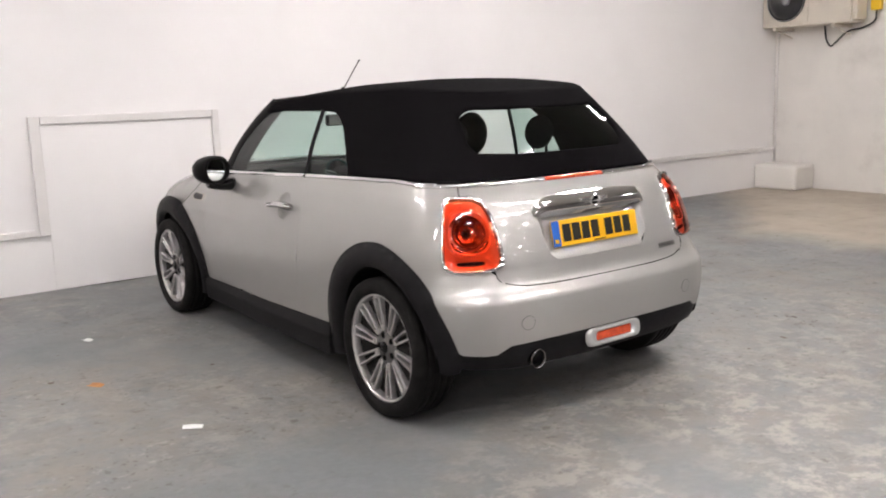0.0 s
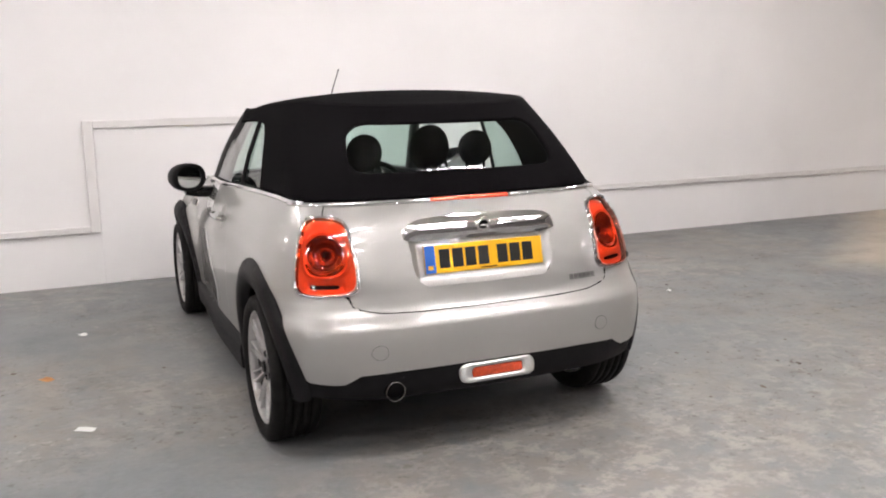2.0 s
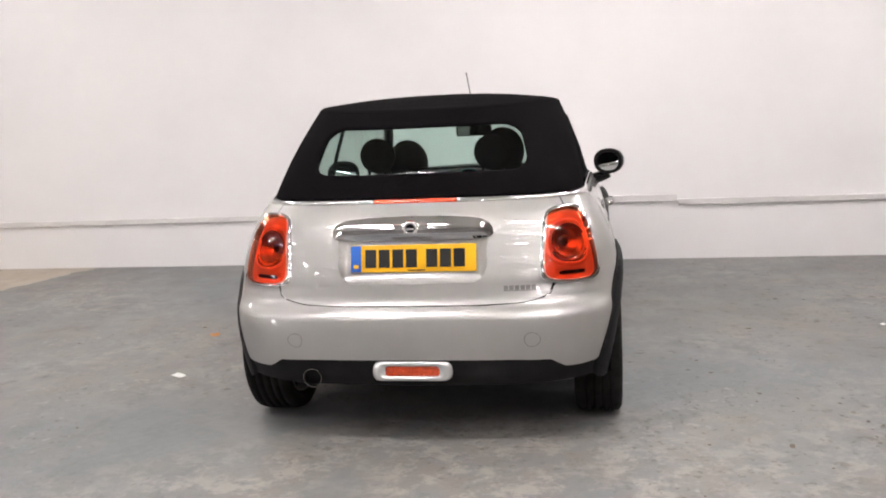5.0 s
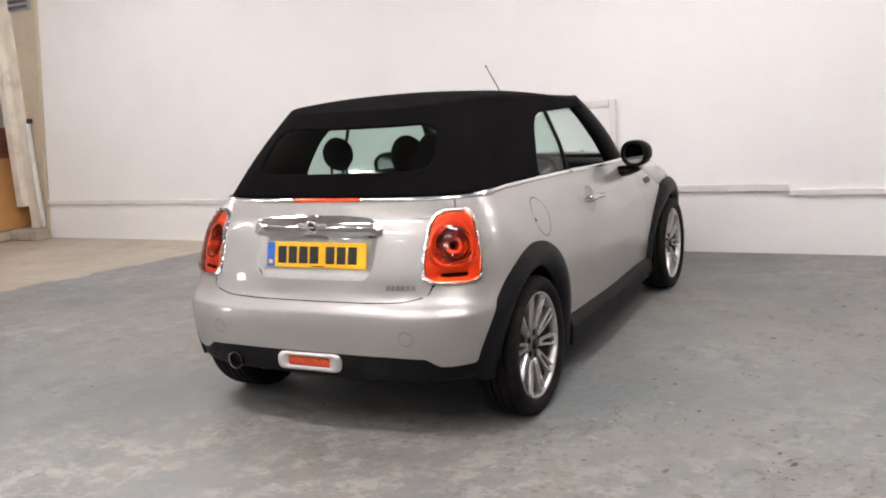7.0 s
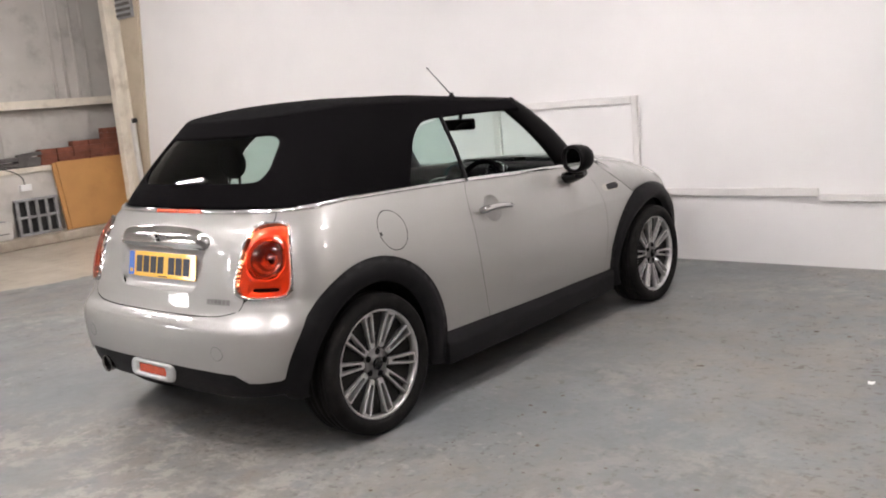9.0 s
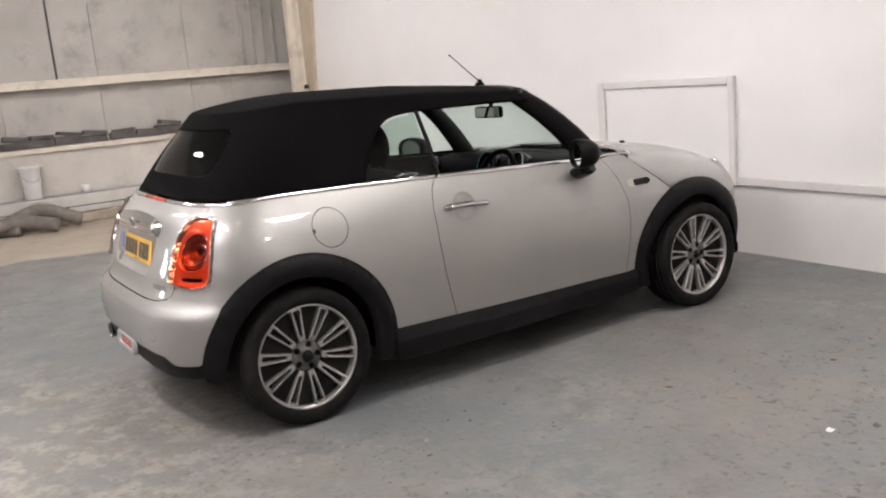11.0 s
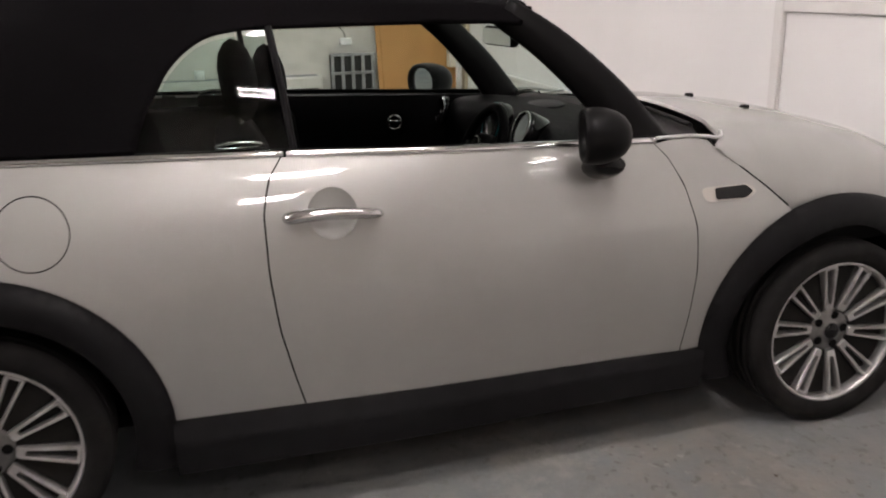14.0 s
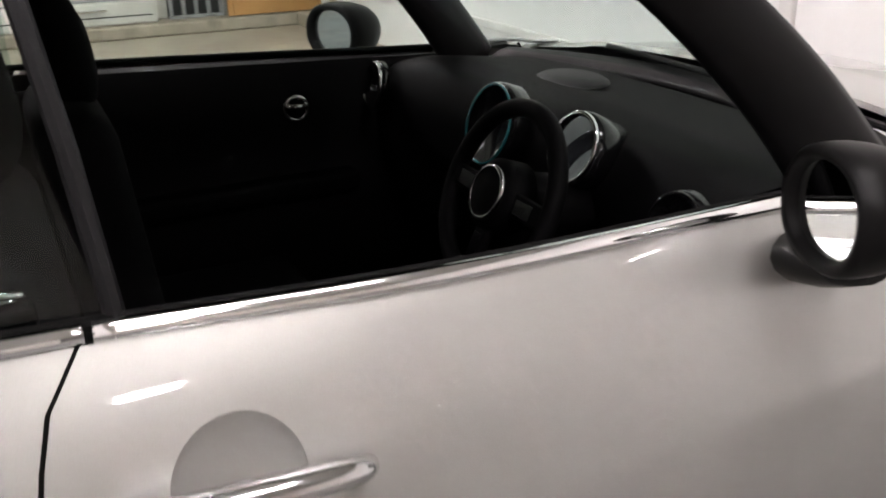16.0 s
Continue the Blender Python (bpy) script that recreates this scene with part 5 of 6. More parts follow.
BON = Sheet(bonnet, 0, 1, 0, 1, 160, 200, 3)
bon_half = [(0.0, 0.02), (0.40, 0.02), (0.58, 0.012), (0.68, 0.004), (0.735, 0.012), (0.76, 0.078), (0.84, 0.162), (0.935, 0.238), (0.985, 0.30), (0.985, 0.985), (0.0, 0.985)]
bvf = patch(BON, bon_half, (), 0.028, 0.0, 0.012)
if BON.N[80, 60][2] < 0:
    bvf = (bvf[0], [f[::-1] for f in bvf[1]], bvf[2])
bon = part("bonnet", halves(bvf), M_PAINT, car, "silver clamshell bonnet")
for sd in (-1, 1):
    p = BON.at(np.array([0.15]), np.array([0.32]))[0]
    part("washer_jet", boxed((sd * p[0] - 0.012, p[1] - 0.016, p[2] - 0.006), (sd * p[0] + 0.012, p[1] + 0.016, p[2] + 0.010), 0.006), M_CLAD, bon)
# headlamps and front bumper, seen edge-on at the front corners
for sd in (-1, 1):
    p = BON.at(np.array([0.55]), np.array([0.86]))[0]
    m = Matrix.Translation((sd * p[0], p[1] - 0.01, p[2] - 0.01)) @ Vector((sd * 0.45, 0.75, 0.5)).to_track_quat("Z", "Y").to_matrix().to_4x4()
    hl = part("headlamp", lathe([(0.001, 0.030), (0.05, 0.024), (0.085, 0.008), (0.092, 0.0)], m, 32), M_SILVER, car, "round clear headlamp", True)
    part("chrome_ring", lathe([(0.090, -0.01), (0.092, 0.012), (0.101, 0.010), (0.104, -0.012)], m, 32), M_CHROME, hl, smooth=True)
front_half = arc(2.495, ARC_R - 0.020, -8, 45, 14) + [(c_y(2.85, 0.6), 0.618), (c_y(2.95, 0.6), 0.598), (c_y(3.10, 0.6), 0.570), (CE, 0.596), (CE, 0.22), (c_y(2.95, 0.22), 0.22)]
part("front_bumper", halves(patch(BODY, front_half, (), 0.03)), M_PAINT, car)


# ---- the car: mirrors, aerial ----
def door_mirror(side):
    s = -1 if side else 1
    cx_, cy_ = (0.835, 1.640) if s > 0 else (0.862, 1.636)
    mid = Vector((s * cx_, cy_, 1.001 if s > 0 else 0.982))
    foot = part("mirror_foot", tube(curve_pts([Vector((s * 0.665, 1.76, 0.905)), Vector((s * 0.72, cy_ + 0.055, 0.888)), mid + Vector((0, 0.035, -0.082))], 8), [0.030, 0.038, 0.046, 0.052, 0.055, 0.056, 0.055, 0.050, 0.040], 14, flat=0.62), M_GLOSS, car, "gloss black mirror foot", True)
    # egg-shaped shell with a deep rim round the glass
    m = Matrix.Translation(mid) @ pose(0, 0, 0, 0, 0, -17 if s > 0 else 23)
    prof = [(0.74, -0.040), (0.80, -0.056), (0.92, -0.060), (1.0, -0.050), (1.02, -0.028), (1.01, -0.005), (0.965, 0.020), (0.86, 0.048), (0.68, 0.072), (0.42, 0.089), (0.15, 0.096), (0.01, 0.097)]
    wide_, tall_, deep_ = (0.88, 0.97, 0.86) if s > 0 else (1.0, 1.0, 1.0)
    vs, fs, n = [], [], 40
    for k, h in prof:
        for j in range(n):
            t = 2 * math.pi * j / n
            e = 2.25
            ex_ = math.copysign(abs(math.cos(t)) ** (2 / e), math.cos(t))
            ez_ = math.copysign(abs(math.sin(t)) ** (2 / e), math.sin(t))
            vs.append(m @ Vector((wide_ * 0.100 * k * ex_, h * deep_, tall_ * 0.078 * k * ez_)))
    fs = [(i * n + j, i * n + (j + 1) % n, (i + 1) * n + (j + 1) % n, (i + 1) * n + j) for i in range(len(prof) - 1) for j in range(n)]
    shell_ = part("door_mirror", (vs, fs), M_PILLAR, car, "oval satin black door mirror", True)
    foot.parent = shell_
    gl = [m @ Vector((wide_ * 0.080 * math.copysign(abs(math.cos(t)) ** 0.89, math.cos(t)), -0.042 * deep_, tall_ * 0.0625 * math.copysign(abs(math.sin(t)) ** 0.89, math.sin(t)))) for t in np.linspace(0, 2 * math.pi, 37)[:-1]]
    part("mirror_glass", (gl, [tuple(range(36))]), M_MIRROR, shell_, "silvered mirror glass")


both(door_mirror)
aer = part("aerial_base", lathe([(0.030, 0.0), (0.026, 0.012), (0.013, 0.022), (0.010, 0.034), (0.006, 0.036)], pose(0, 1.605, 1.380, -8, 0, 0), 20), M_GLOSS, car, "black roof aerial", True)
part("aerial_rod", tube([(0, 1.598, 1.408), (0, 1.50, 1.490), (0, 1.415, 1.561)], [0.0038, 0.003, 0.0024], 6), M_CLAD, aer)
part("aerial_tip", tube([(0, 1.419, 1.558), (0, 1.406, 1.568)], 0.0042, 6), M_CLAD, aer)


# ---- the car: interior ----
def seat(x, front=True):
    slide = 0.03 if x > 0 else 0.175
    y = 0.66 + slide if front else 0.02
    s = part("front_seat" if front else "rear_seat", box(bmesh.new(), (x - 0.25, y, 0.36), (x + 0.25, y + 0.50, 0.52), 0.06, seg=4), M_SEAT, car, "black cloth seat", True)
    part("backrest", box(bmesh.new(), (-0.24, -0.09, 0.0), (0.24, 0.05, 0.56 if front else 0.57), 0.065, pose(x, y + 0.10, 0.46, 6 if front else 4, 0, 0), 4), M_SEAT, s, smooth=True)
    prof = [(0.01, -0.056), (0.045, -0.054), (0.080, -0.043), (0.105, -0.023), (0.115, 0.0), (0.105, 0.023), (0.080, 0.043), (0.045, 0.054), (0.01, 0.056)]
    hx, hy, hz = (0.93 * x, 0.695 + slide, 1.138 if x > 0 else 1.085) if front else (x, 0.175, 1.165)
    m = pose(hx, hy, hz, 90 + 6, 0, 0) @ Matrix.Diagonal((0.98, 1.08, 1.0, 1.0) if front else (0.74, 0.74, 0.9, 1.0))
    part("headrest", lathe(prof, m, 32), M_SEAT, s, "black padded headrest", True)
    for dx in (-0.045, 0.045):
        part("headrest_post", tube([(hx + dx, hy - 0.01, hz - 0.24), (hx + dx, hy, hz - 0.05)], 0.007, 8), M_STEEL, s, smooth=True)


for sx in (0.29, -0.29):
    seat(sx, True)
    seat(sx * 0.94, False)
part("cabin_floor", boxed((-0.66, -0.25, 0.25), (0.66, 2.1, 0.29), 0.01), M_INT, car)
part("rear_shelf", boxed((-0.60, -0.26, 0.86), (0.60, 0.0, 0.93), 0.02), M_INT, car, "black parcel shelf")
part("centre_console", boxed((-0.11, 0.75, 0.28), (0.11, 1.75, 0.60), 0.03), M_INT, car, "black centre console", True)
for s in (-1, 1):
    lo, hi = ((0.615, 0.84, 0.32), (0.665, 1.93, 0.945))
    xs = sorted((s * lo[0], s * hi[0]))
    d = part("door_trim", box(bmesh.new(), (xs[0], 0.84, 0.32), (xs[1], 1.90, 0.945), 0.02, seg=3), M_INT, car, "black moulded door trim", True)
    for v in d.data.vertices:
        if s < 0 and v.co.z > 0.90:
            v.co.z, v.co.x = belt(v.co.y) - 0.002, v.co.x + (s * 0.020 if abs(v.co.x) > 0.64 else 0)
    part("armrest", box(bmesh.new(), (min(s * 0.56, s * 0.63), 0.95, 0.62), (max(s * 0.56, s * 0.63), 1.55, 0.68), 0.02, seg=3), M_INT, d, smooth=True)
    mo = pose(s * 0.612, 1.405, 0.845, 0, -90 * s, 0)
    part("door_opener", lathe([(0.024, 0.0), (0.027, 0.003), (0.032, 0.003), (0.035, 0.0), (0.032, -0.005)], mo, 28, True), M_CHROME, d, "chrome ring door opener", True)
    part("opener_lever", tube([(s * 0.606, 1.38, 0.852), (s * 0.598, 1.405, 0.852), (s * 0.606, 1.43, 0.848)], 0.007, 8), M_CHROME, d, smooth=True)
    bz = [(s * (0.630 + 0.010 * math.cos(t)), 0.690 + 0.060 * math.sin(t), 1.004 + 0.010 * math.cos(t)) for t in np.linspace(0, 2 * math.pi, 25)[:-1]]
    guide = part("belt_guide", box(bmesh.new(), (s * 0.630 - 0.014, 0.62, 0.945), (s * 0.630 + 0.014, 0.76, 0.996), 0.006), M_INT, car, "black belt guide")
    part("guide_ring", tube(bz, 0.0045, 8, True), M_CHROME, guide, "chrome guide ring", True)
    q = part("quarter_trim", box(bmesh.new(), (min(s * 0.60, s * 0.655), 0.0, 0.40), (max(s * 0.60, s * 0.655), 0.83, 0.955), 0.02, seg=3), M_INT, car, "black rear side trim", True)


def dash(u, v):
    """Dashboard section: v runs from the windscreen over the top and down the face."""
    y = np.interp(v, [0, 0.45, 0.60, 0.72, 0.85, 1.0], [2.07, 1.80, 1.70, 1.655, 1.66, 1.74])
    z = np.interp(v, [0, 0.45, 0.60, 0.72, 0.85, 1.0], [0.930, 0.962, 0.952, 0.88, 0.75, 0.55])
    edge = np.clip((np.abs(u) - 0.40) / 0.2, 0, 1) ** 2
    return np.stack([u, y - 0.10 * u * u, z - 0.02 * edge], -1)


uu, vv = np.meshgrid(np.linspace(-0.61, 0.61, 30), np.linspace(0, 1, 40))
dp = dash(uu, vv)
for _ in range(3):
    dp[1:-1] = (dp[:-2] + 2 * dp[1:-1] + dp[2:]) / 4
dv = [tuple(p) for p in dp.reshape(-1, 3)]
df = [(j * 30 + i, j * 30 + i + 1, (j + 1) * 30 + i + 1, (j + 1) * 30 + i) for j in range(39) for i in range(29)]
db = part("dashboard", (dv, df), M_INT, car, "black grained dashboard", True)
part("top_speaker", lathe([(0.001, 0.006), (0.10, 0.006), (0.112, 0.0)], pose(-0.10, 1.87, 0.957, 4, 0, 0) @ Matrix.Diagonal((0.95, 0.6, 1, 1)), 32), M_CLAD, db, "oval grey speaker grille", True)
# round centre display with a teal light ring
mc = pose(-0.045, 1.645, 0.900, 90 - 18, 0, 0) @ Matrix.Scale(0.68, 4)
cd = part("centre_display", lathe([(0.001, 0.010), (0.105, 0.010), (0.112, 0.018), (0.125, 0.018), (0.130, 0.0), (0.130, -0.05)], mc, 40), M_GLOSS, db, "round black centre display", True)
part("light_ring", lathe([(0.113, 0.019), (0.116, 0.023), (0.122, 0.023), (0.125, 0.019)], mc, 40, True), mat("teal_ring_plastic", (0.006, 0.085, 0.095), 0.2, coat=1.0), cd, "teal plastic ring", True)
# side vents
for s in (-1, 1):
    mv = pose(s * 0.575, 1.615, 0.886, 90 - 12, 0, 0)
    part("air_vent", lathe([(0.020, 0.0), (0.020, 0.012), (0.045, 0.008), (0.050, 0.020), (0.058, 0.020), (0.062, 0.0)], mv, 28), M_GLOSS, db, "round black air vent", True)
    part("vent_ring", lathe([(0.050, 0.019), (0.052, 0.024), (0.057, 0.024), (0.059, 0.019)], mv, 28, True), M_CHROME if s < 0 else M_GLOSS, db, "thin vent ring", True)
# steering column with its instrument
SX = 0.255
mi = pose(SX + 0.012, 1.642, 0.926, 90 - 22, 0, 0) @ Matrix.Scale(0.84, 4)
ins = part("instrument", lathe([(0.001, 0.012), (0.066, 0.012), (0.070, 0.020), (0.078, 0.020), (0.082, 0.0), (0.076, -0.07), (0.01, -0.09)], mi, 36), M_GLOSS, car, "round instrument on the steering column", True)
part("instrument_ring", lathe([(0.068, 0.020), (0.070, 0.026), (0.077, 0.026), (0.079, 0.020)], mi, 36, True), M_CHROME, ins, "chrome instrument ring", True)
part("instrument_glass", lathe([(0.001, 0.0165), (0.067, 0.0165), (0.067, 0.0150)], mi, 36), mat("instrument_cover_glass", (0.34, 0.37, 0.42), 0.04, 0.9, coat=1.0), ins)
part("column", tube([(SX, 1.76, 0.79), (SX, 1.48, 0.862)], [0.06, 0.05], 14), M_INT, ins, smooth=True)
ms = pose(SX, 1.488, 0.866, 90 - 24, 0, 0)
rim = part("steering_wheel", lathe([(0.154 + 0.0160 * math.cos(t), 0.0165 * math.sin(t)) for t in np.linspace(0, 2 * math.pi, 13)[:-1]], ms, 48, True), M_INT, car, "black leather steering wheel", True)
part("hub", lathe([(0.001, 0.030), (0.045, 0.028), (0.062, 0.015), (0.066, -0.03)], ms, 32), M_INT, rim, smooth=True)
part("hub_ring", lathe([(0.042, 0.0275), (0.044, 0.031), (0.048, 0.029), (0.050, 0.023)], ms, 32, True), M_CHROME, rim, "chrome hub ring", True)
for a in (0, 180, 270):
    mm = ms @ pose(0, 0, 0, 0, 0, a)
    part("spoke", box(bmesh.new(), (0.05, -0.020, -0.008), (0.149, 0.020, 0.010), 0.007, mm), M_INT, rim)
    part("spoke_trim", box(bmesh.new(), (0.070, -0.013, 0.0105), (0.120, 0.013, 0.013), 0.001, mm), M_GLOSS, rim)
# interior mirror
mr = pose(0.0, 1.655, 1.220, 0, 0, 8)
im = part("interior_mirror", box(bmesh.new(), (-0.112, -0.0175, -0.034), (0.112, 0.0175, 0.034), 0.017, mr, 4), M_INT, car, "black interior mirror", True)
part("mirror_glass", boxed((-0.101, -0.0205, -0.027), (0.101, -0.0182, 0.027), 0.0, mr), M_MIRROR, im, "silvered mirror glass")
part("mirror_stalk", tube([(0.0, 1.665, 1.235), (0.0, 1.69, 1.305)], 0.012, 8), M_INT, im)
# sun visors against the header
for s in (-1, 1):
    part("sun_visor", box(bmesh.new(), (s * 0.27 - 0.16, 1.45, 1.318), (s * 0.27 + 0.16, 1.60, 1.333), 0.006, seg=2), M_INT, car, "black sun visor")
# wipers in the scuttle
for y0, x0, x1 in ((2.185, 0.10, 0.52), (2.20, -0.42, 0.02)):
    w = part("wiper", tube([(x0, y0, 0.952), (x1, y0 - 0.03 - 0.09 * abs(x1), 0.956)], 0.008, 8), M_CLAD, car, "black wiper arm")


# ---- things along the west side ----
M_BOARD = mat("orange_brown_board", (0.46, 0.23, 0.075), 0.6, vary=0.08, scale=3, bump=0.05, dirt=(0.30, 0.14, 0.05), dscale=2.5, damt=0.4)
M_BRICK = mat("brown_red_brick", (0.19, 0.062, 0.036), 0.8, vary=0.25, scale=9, bump=0.3, bscale=60)
M_RUBBLE = mat("grey_broken_block", (0.115, 0.105, 0.10), 0.9, vary=0.3, scale=7, bump=0.4, bscale=40)
M_ENAMEL = mat("off_white_enamel", (0.62, 0.60, 0.56), 0.4, vary=0.05, scale=4, dirt=(0.35, 0.31, 0.26), dscale=5, damt=0.4)
M_GREYMETAL = mat("grey_painted_metal", (0.33, 0.33, 0.335), 0.5, 0.3, vary=0.12, scale=10, dirt=(0.1, 0.09, 0.08), dscale=6, damt=0.5)
M_BUCKET = mat("white_bucket_plastic", (0.84, 0.83, 0.82), 0.4, vary=0.04, scale=6)
M_HOSE = mat("dull_grey_hose", (0.19, 0.17, 0.15), 0.7, vary=0.2, scale=12, bump=0.2)
M_CABLE = mat("black_cable", (0.012, 0.012, 0.012), 0.5)
M_YPLUG = mat("yellow_plug_plastic", (0.80, 0.52, 0.02), 0.4)
M_PAPER = mat("white_paper", (0.85, 0.85, 0.84), 0.8)
M_LEAF = mat("dry_orange_leaf", (0.50, 0.20, 0.06), 0.7, vary=0.2, scale=30)

rng = random.Random(4)
board = thing("wooden_board", "orange-brown sheet board leaning against the low wall", "board")
mbd = pose(-7.575, 2.93, 0.135, 0, -11, 0)
part("sheet", boxed((-0.018, 0.0, 0.0), (0.0, 1.18, 0.88), 0.002, mbd), M_BOARD, board)
part("batten", boxed((-0.055, -0.05, 0.0), (-0.022, 0.03, 0.87), 0.003, mbd), M_BOARD, board)

for y0, top in ((2.83, 3), (3.05, 3), (3.27, 4), (3.49, 4), (3.71, 6), (3.93, 6)):
    for k in range(top):
        jx, jy = rng.uniform(-0.012, 0.012), rng.uniform(-0.006, 0.006)
        solid("brick", boxed((-8.02 + jx, y0 + jy, 0.967 + 0.0675 * k), (-7.90 + jx, y0 + 0.212 + jy, 0.967 + 0.0675 * k + 0.066), 0.004), M_BRICK, "brown-red brick stacked on the ledge", "brick", "bricks on the ledge")

for i in range(26):
    y = -1.9 + i * 0.33 + rng.uniform(-0.04, 0.04)
    if y > 2.75:
        break
    h = rng.uniform(0.06, 0.11)
    bm = boxed((-0.08, -0.16, 0.0), (0.08, 0.16, h), 0.008)
    for v in bm.verts:
        v.co += Vector((rng.uniform(-0.012, 0.012), rng.uniform(-0.02, 0.02), rng.uniform(-0.025, 0.025) if v.co.z > h / 2 else 0))
    bmesh.ops.transform(bm, matrix=pose(-7.98 + rng.uniform(-0.03, 0.03), y, 0.968, 0, 0, rng.uniform(-7, 7)), verts=bm.verts)
    solid("broken_block", bm, M_RUBBLE, "grey broken block lying on the ledge", "block", "rubble on the ledge")
    if rng.random() < 0.85:
        bm = boxed((-0.06, -0.15, 0.0), (0.06, 0.15, rng.uniform(0.035, 0.07)), 0.006)
        bmesh.ops.transform(bm, matrix=pose(-7.98, y + 0.02, 0.985 + h, rng.uniform(-10, 10), rng.uniform(-5, 5), rng.uniform(-25, 25)), verts=bm.verts)
        solid("broken_block", bm, M_RUBBLE, "grey broken block lying on another block", "block", "rubble on the ledge")

rack = thing("metal_rack", "grey slotted metal rack standing on the kerb", "rack")
for k in range(3):
    part("rail", boxed((-7.76, 2.32, 0.127 + 0.215 * k), (-7.70, 2.86, 0.157 + 0.215 * k), 0.004), M_GREYMETAL, rack)
for k in range(5):
    part("slat", boxed((-7.745, 2.325 + 0.123 * k, 0.158), (-7.715, 2.362 + 0.123 * k, 0.57), 0.003), M_GREYMETAL, rack)
part("back_plate", boxed((-7.80, 2.32, 0.127), (-7.765, 2.86, 0.58), 0.003), M_CABLE, rack)

unit = thing("heater_unit", "long off-white metal heater casing on the kerb", "heater")
part("casing", boxed((-7.84, -0.35, 0.127), (-7.62, 2.20, 0.345), 0.02), M_ENAMEL, unit)
part("front_groove", boxed((-7.622, -0.30, 0.20), (-7.616, 2.15, 0.212), 0.0), M_CABLE, unit)
part("handle", tube([(-7.62, 1.42, 0.27), (-7.595, 1.45, 0.272), (-7.595, 1.70, 0.272), (-7.62, 1.73, 0.27)], 0.012, 8), M_CHROME, unit, "bright metal handle")
part("top_tray", boxed((-7.80, -0.30, 0.346), (-7.66, 2.15, 0.356), 0.002), M_GREYMETAL, unit)

bucket = thing("bucket", "white plastic bucket standing on the heater casing", "bucket")
part("pail", lathe([(0.001, 0.0), (0.082, 0.0), (0.085, 0.01), (0.102, 0.34), (0.108, 0.345), (0.108, 0.362), (0.100, 0.362), (0.098, 0.345), (0.080, 0.015), (0.001, 0.012)], pose(-7.73, 0.18, 0.3575) @ Matrix.Diagonal((1.2, 1.2, 1.08, 1)), 32), M_BUCKET, bucket, smooth=True)
part("lid", lathe([(0.001, 0.010), (0.104, 0.010), (0.113, 0.004), (0.113, -0.012), (0.110, -0.012)], pose(-7.73, 0.18, 0.752) @ Matrix.Diagonal((1.2, 1.2, 1.0, 1)), 32), M_BUCKET, bucket, smooth=True)
part("bail", tube(curve_pts([(-7.73, 0.05, 0.71), (-7.60, 0.10, 0.61), (-7.575, 0.18, 0.58), (-7.60, 0.26, 0.61), (-7.73, 0.31, 0.71)], 16), 0.003, 6), M_GREYMETAL, bucket)
tub = thing("plastic_tub", "small white plastic tub on the heater casing", "tub")
part("pail", lathe([(0.001, 0.0), (0.055, 0.0), (0.062, 0.10), (0.056, 0.10), (0.050, 0.01), (0.001, 0.01)], pose(-7.72, 0.80, 0.3575), 24), M_BUCKET, tub, smooth=True)

for k, (yy, xx) in enumerate(((-0.55, -7.22), (-0.15, -7.10), (0.15, -7.30))):
    pts = curve_pts([(xx, yy - 1.3, 0.086), (xx + 0.10, yy - 0.6, 0.086), (xx - 0.05, yy, 0.086 + 0.08 * k), (xx + 0.08, yy + 0.45, 0.086)], 40)
    solid("hose", tube(pts, [0.080 + 0.005 * (i % 2) for i in range(41)], 14), M_HOSE, "dull grey ribbed hose lying on the floor", "hose", "hoses on the floor", True)
sock = thing("socket_box", "white socket box with a cable on the low wall", "socket")
part("box", boxed((-7.858, 2.46, 0.68), (-7.80, 2.60, 0.76), 0.006), M_BUCKET, sock)
part("cable", tube(curve_pts([(-7.83, 2.53, 0.76), (-7.815, 2.50, 0.85), (-7.812, 2.40, 0.93), (-7.815, 2.25, 0.985)], 16), 0.006, 6), M_CABLE, sock)
pipe = thing("waste_pipe", "white vertical pipe beside the post", "pipe")
part("pipe", tube(curve_pts([(-7.13, 3.735, 0.137), (-7.14, 3.735, 0.7), (-7.15, 3.735, 1.32), (-7.15, 3.76, 1.42)], 12), 0.036, 12), M_ENAMEL, pipe, smooth=True)
part("tap", boxed((-7.12, 3.70, 1.40), (-7.07, 3.76, 1.46), 0.012), M_CABLE, pipe, "black tap")
grille = thing("louvre_grille", "dark louvred grille high on the column", "grille")
part("frame", boxed((-7.22, 3.765, 2.71), (-6.86, 3.798, 3.3), 0.004), M_GREYMETAL, grille)
for k in range(8):
    part("slat", boxed((-7.20, 3.745, 2.73 + 0.068 * k), (-6.88, 3.763, 2.765 + 0.068 * k), 0.003), M_RUBBLE, grille)
vp = thing("conduit", "thin brown cable conduit on the cladding", "conduit")
part("conduit", tube([(-8.155, 0.75, 1.80), (-8.155, 0.75, 3.88)], 0.012, 8), M_RUBBLE, vp)

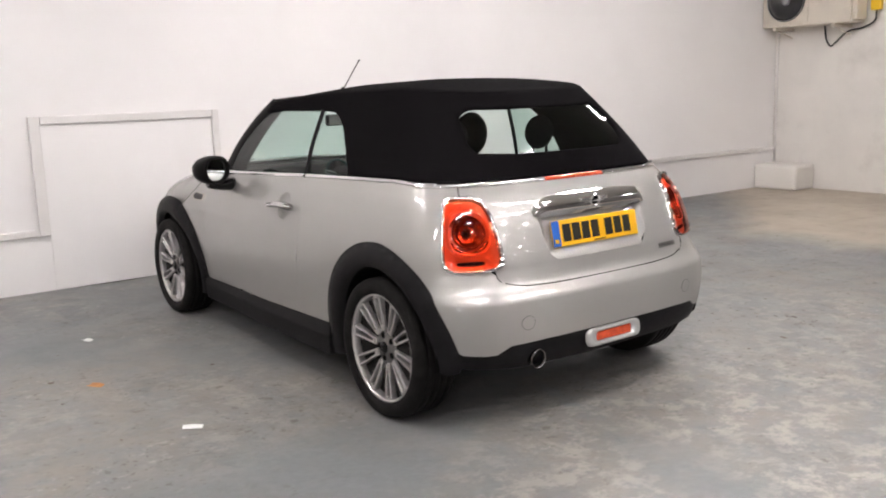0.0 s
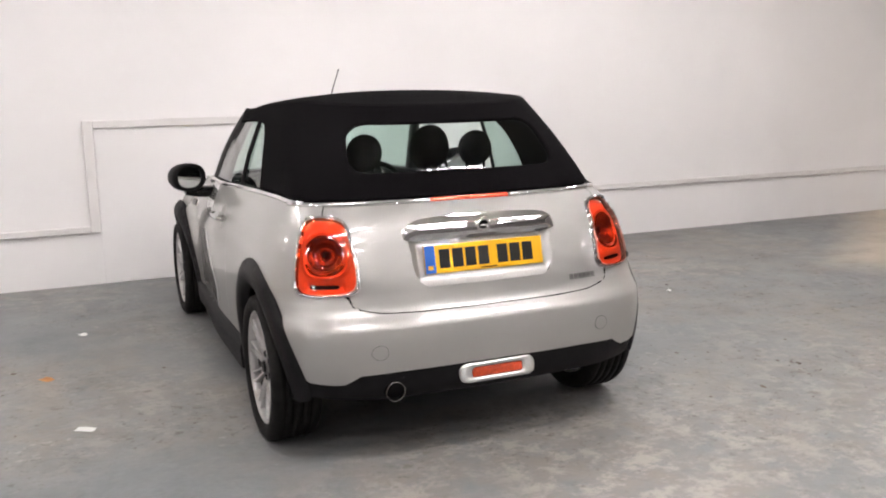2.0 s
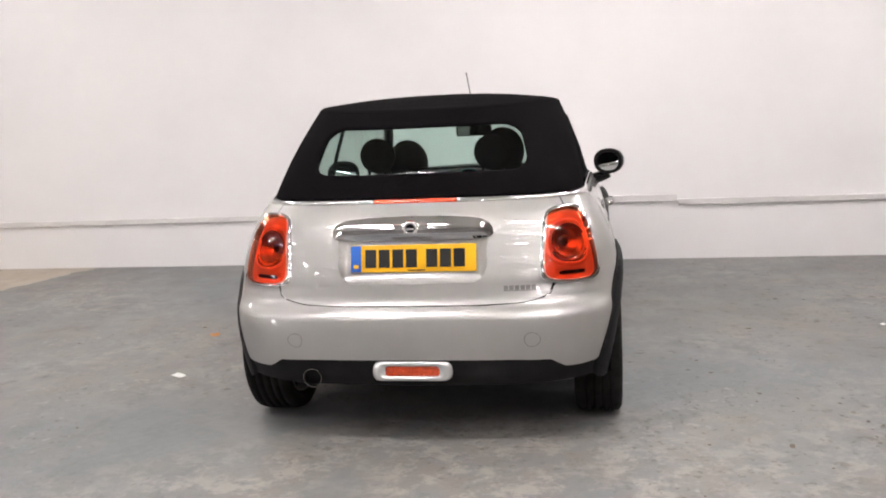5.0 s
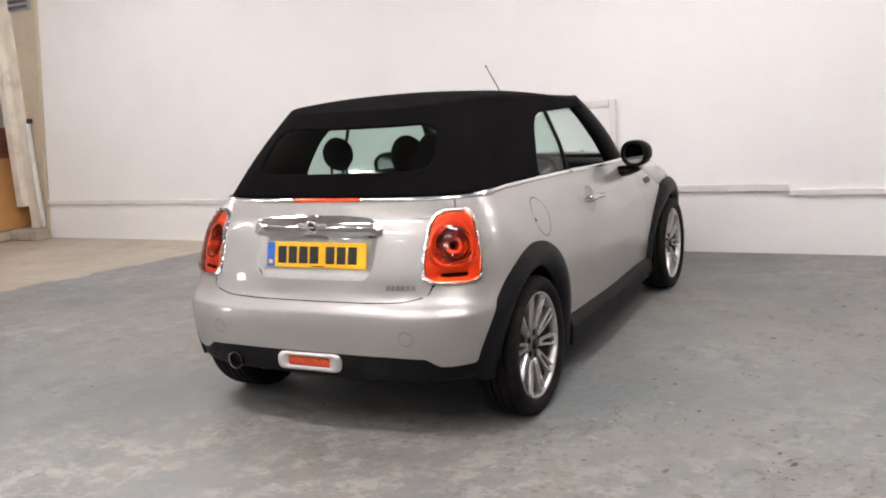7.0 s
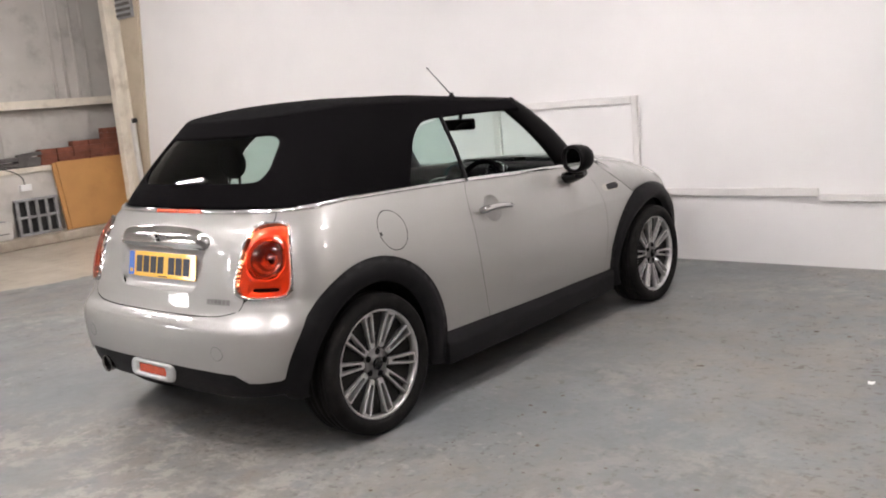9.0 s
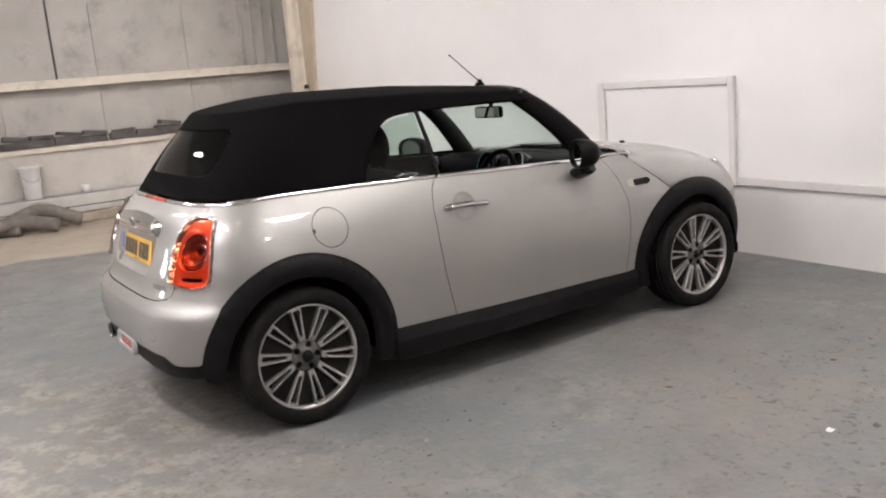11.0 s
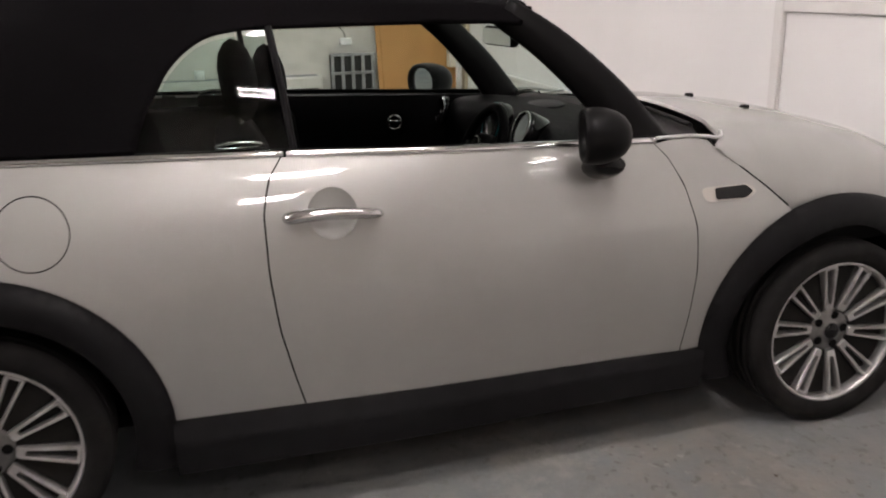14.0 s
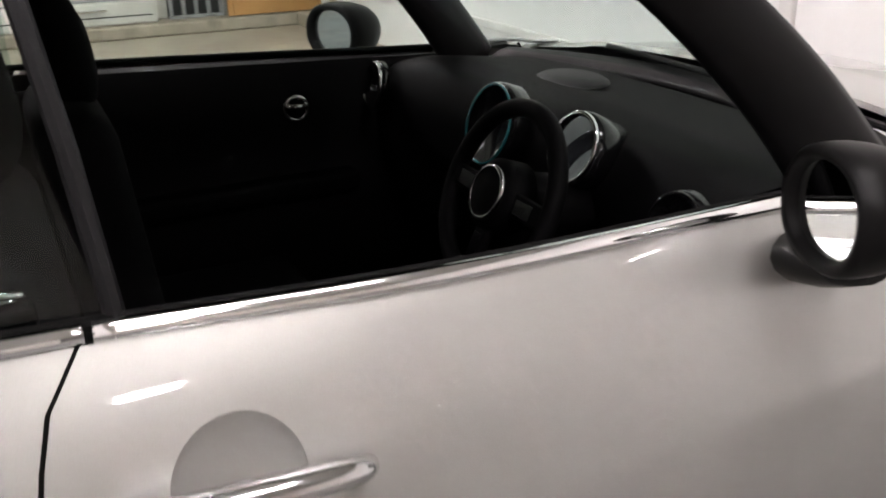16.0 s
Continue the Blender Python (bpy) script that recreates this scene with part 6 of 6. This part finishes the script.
# ---- things along the east side ----
M_AC = mat("aged_cream_enamel", (0.58, 0.53, 0.45), 0.45, vary=0.05, scale=4, dirt=(0.35, 0.29, 0.22), dscale=3, damt=0.4)
ac = thing("air_conditioner", "aged cream outdoor air conditioning unit on brackets", "air conditioner")
part("casing", boxed((7.26, 2.50, 1.985), (7.60, 3.64, 2.62), 0.02), M_AC, ac)
part("fan_panel", boxed((7.252, 3.02, 2.03), (7.262, 3.615, 2.58), 0.004), M_AC, ac)
part("fan_opening", lathe([(0.001, 0.0), (0.225, 0.0), (0.235, 0.012), (0.25, 0.014), (0.255, 0.0)], pose(7.252, 3.32, 2.30, 0, -90, 0), 40), M_CABLE, ac, "dark round fan opening", True)
for k in range(6):
    part("guard_ring", lathe([(0.04 * (k + 1), 0.016), (0.04 * (k + 1) + 0.004, 0.018), (0.04 * (k + 1) + 0.006, 0.016)], pose(7.252, 3.32, 2.30, 0, -90, 0), 36, True), M_GREYMETAL, ac)
part("hub", lathe([(0.001, 0.02), (0.05, 0.02), (0.06, 0.0)], pose(7.252, 3.32, 2.30, 0, -90, 0), 24), M_GREYMETAL, ac)
part("valve_cover", boxed((7.30, 2.44, 2.02), (7.52, 2.502, 2.30), 0.012), M_AC, ac)
for y in (2.66, 3.42):
    part("bracket", boxed((7.22, y, 1.945), (7.618, y + 0.045, 1.983), 0.004), M_AC, ac)
    part("brace", tube([(7.30, y + 0.022, 1.945), (7.61, y + 0.022, 1.86)], 0.008, 6), M_AC, ac)
lead = thing("power_lead", "black lead with a yellow plug on the wall", "power lead")
part("plug", boxed((7.54, 2.30, 2.12), (7.615, 2.42, 2.30), 0.015), M_YPLUG, lead, "yellow plug")
part("cable", tube(curve_pts([(7.58, 2.36, 2.12), (7.58, 2.38, 2.00), (7.575, 2.52, 1.93), (7.57, 2.69, 1.90), (7.57, 2.84, 1.78), (7.57, 2.90, 1.74), (7.57, 2.96, 1.82), (7.56, 2.98, 1.985)], 40), 0.011, 8), M_CABLE, lead, smooth=True)
boxy = thing("boxed_in_pipe", "white painted boxed-in plinth on the floor", "box")
part("casing", boxed((7.20, 3.06, 0.0), (7.615, 3.655, 0.31), 0.035), M_WALL2, boxy)
cv = thing("wall_conduit", "white painted conduit in the wall corner", "conduit")
part("conduit", tube([(7.595, 3.62, 0.327), (7.595, 3.62, 1.93)], 0.010, 10), M_TRIM, cv, smooth=True)

# ---- litter on the floor ----
def scrap(x, y, w, l, turn, material, name, label):
    n = 6
    vs, fs = [], []
    for j in range(n + 1):
        for i in range(n + 1):
            u, v = i / n - 0.5, j / n - 0.5
            p = pose(x, y, 0, 0, 0, turn) @ Vector((u * w * (1 - 0.3 * abs(v)), v * l, 0.003 + 0.004 * (abs(u) * 2) ** 2 + 0.002 * math.sin(3 * v + 1)))
            vs.append(p)
    fs = [(j * (n + 1) + i, j * (n + 1) + i + 1, (j + 1) * (n + 1) + i + 1, (j + 1) * (n + 1) + i) for j in range(n) for i in range(n)]
    solid(name, (vs, fs), material, label, name.replace("_", " "), smooth=True)


scrap(-1.52, 0.42, 0.055, 0.085, 60, M_PAPER, "paper_scrap", "torn white paper scrap on the floor")
scrap(-1.477, 2.166, 0.05, 0.06, 20, M_PAPER, "paper_scrap", "small white paper scrap on the floor")
scrap(-1.68, 1.28, 0.06, 0.075, 35, M_LEAF, "dry_leaf", "dry orange-brown leaf on the floor")
scrap(2.38, 1.444, 0.03, 0.035, 10, M_PAPER, "paper_scrap", "small white paper scrap on the floor")
scrap(5.05, 0.62, 0.06, 0.07, 70, M_PAPER, "paper_scrap", "small white paper scrap on the floor")
scrap(2.475, 1.60, 0.03, 0.03, 0, M_RUBBLE, "stone_chip", "dark stone chip on the floor")

# paint flakes and grit in loose clusters
vs, fs = [], []
heaps = [(1.3 + abs(rng.gauss(0, 1.3)), rng.uniform(-1.2, 3.4), rng.uniform(0.12, 0.40)) for _ in range(22)] + [(rng.uniform(-4.2, 4.2), rng.uniform(-2.6, 3.5), rng.uniform(0.2, 0.6)) for _ in range(9)]
for hx, hy, spread in heaps:
    for i in range(rng.randint(5, 18)):
        x, y = rng.gauss(hx, spread), rng.gauss(hy, spread)
        if (abs(x) < 0.95 and -0.6 < y < 3.3) or not -7.4 < x < 7.1 or y > 3.65:
            continue
        r = min(0.0035 + rng.expovariate(1 / 0.0045), 0.022)
        k = rng.randint(6, 9)
        a0, st, sk = rng.uniform(0, 6.28), rng.uniform(0.35, 0.9), rng.uniform(0, 3.14)
        base = len(vs)
        for j in range(k):
            a = a0 + 6.283 * j / k
            rr = r * rng.uniform(0.45, 1.25)
            u, v = rr * math.cos(a), rr * st * math.sin(a)
            vs.append((x + u * math.cos(sk) - v * math.sin(sk), y + u * math.sin(sk) + v * math.cos(sk), 0.0008))
        vs.append((x + rng.uniform(-0.3, 0.3) * r, y, 0.0008 + min(r, 0.01) * rng.uniform(0.08, 0.35)))
        fs += [(base + j, base + (j + 1) % k, base + k) for j in range(k)]
M_FLAKE = mat("brown_grit", (0.125, 0.096, 0.075), 0.95, vary=0.45, scale=4)
grit = part("floor_grit", (vs, fs), M_FLAKE, None)
tagged(grit, "brown paint flakes and grit scattered on the floor", "grit", kind="stuff")

# the base of every thing that has parts becomes its own origin
bpy.context.view_layer.update()
for top in [o for o in scene.objects if o.type == "EMPTY" and not o.parent]:
    corners = [o.matrix_world @ Vector(c) for o in top.children_recursive if o.type == "MESH" for c in o.bound_box]
    if corners:
        lo, hi = [min(c[i] for c in corners) for i in range(3)], [max(c[i] for c in corners) for i in range(3)]
        base = Vector(((lo[0] + hi[0]) / 2, (lo[1] + hi[1]) / 2, lo[2]))
        top.location = base
        for o in top.children:
            o.matrix_parent_inverse = Matrix.Translation(-base)
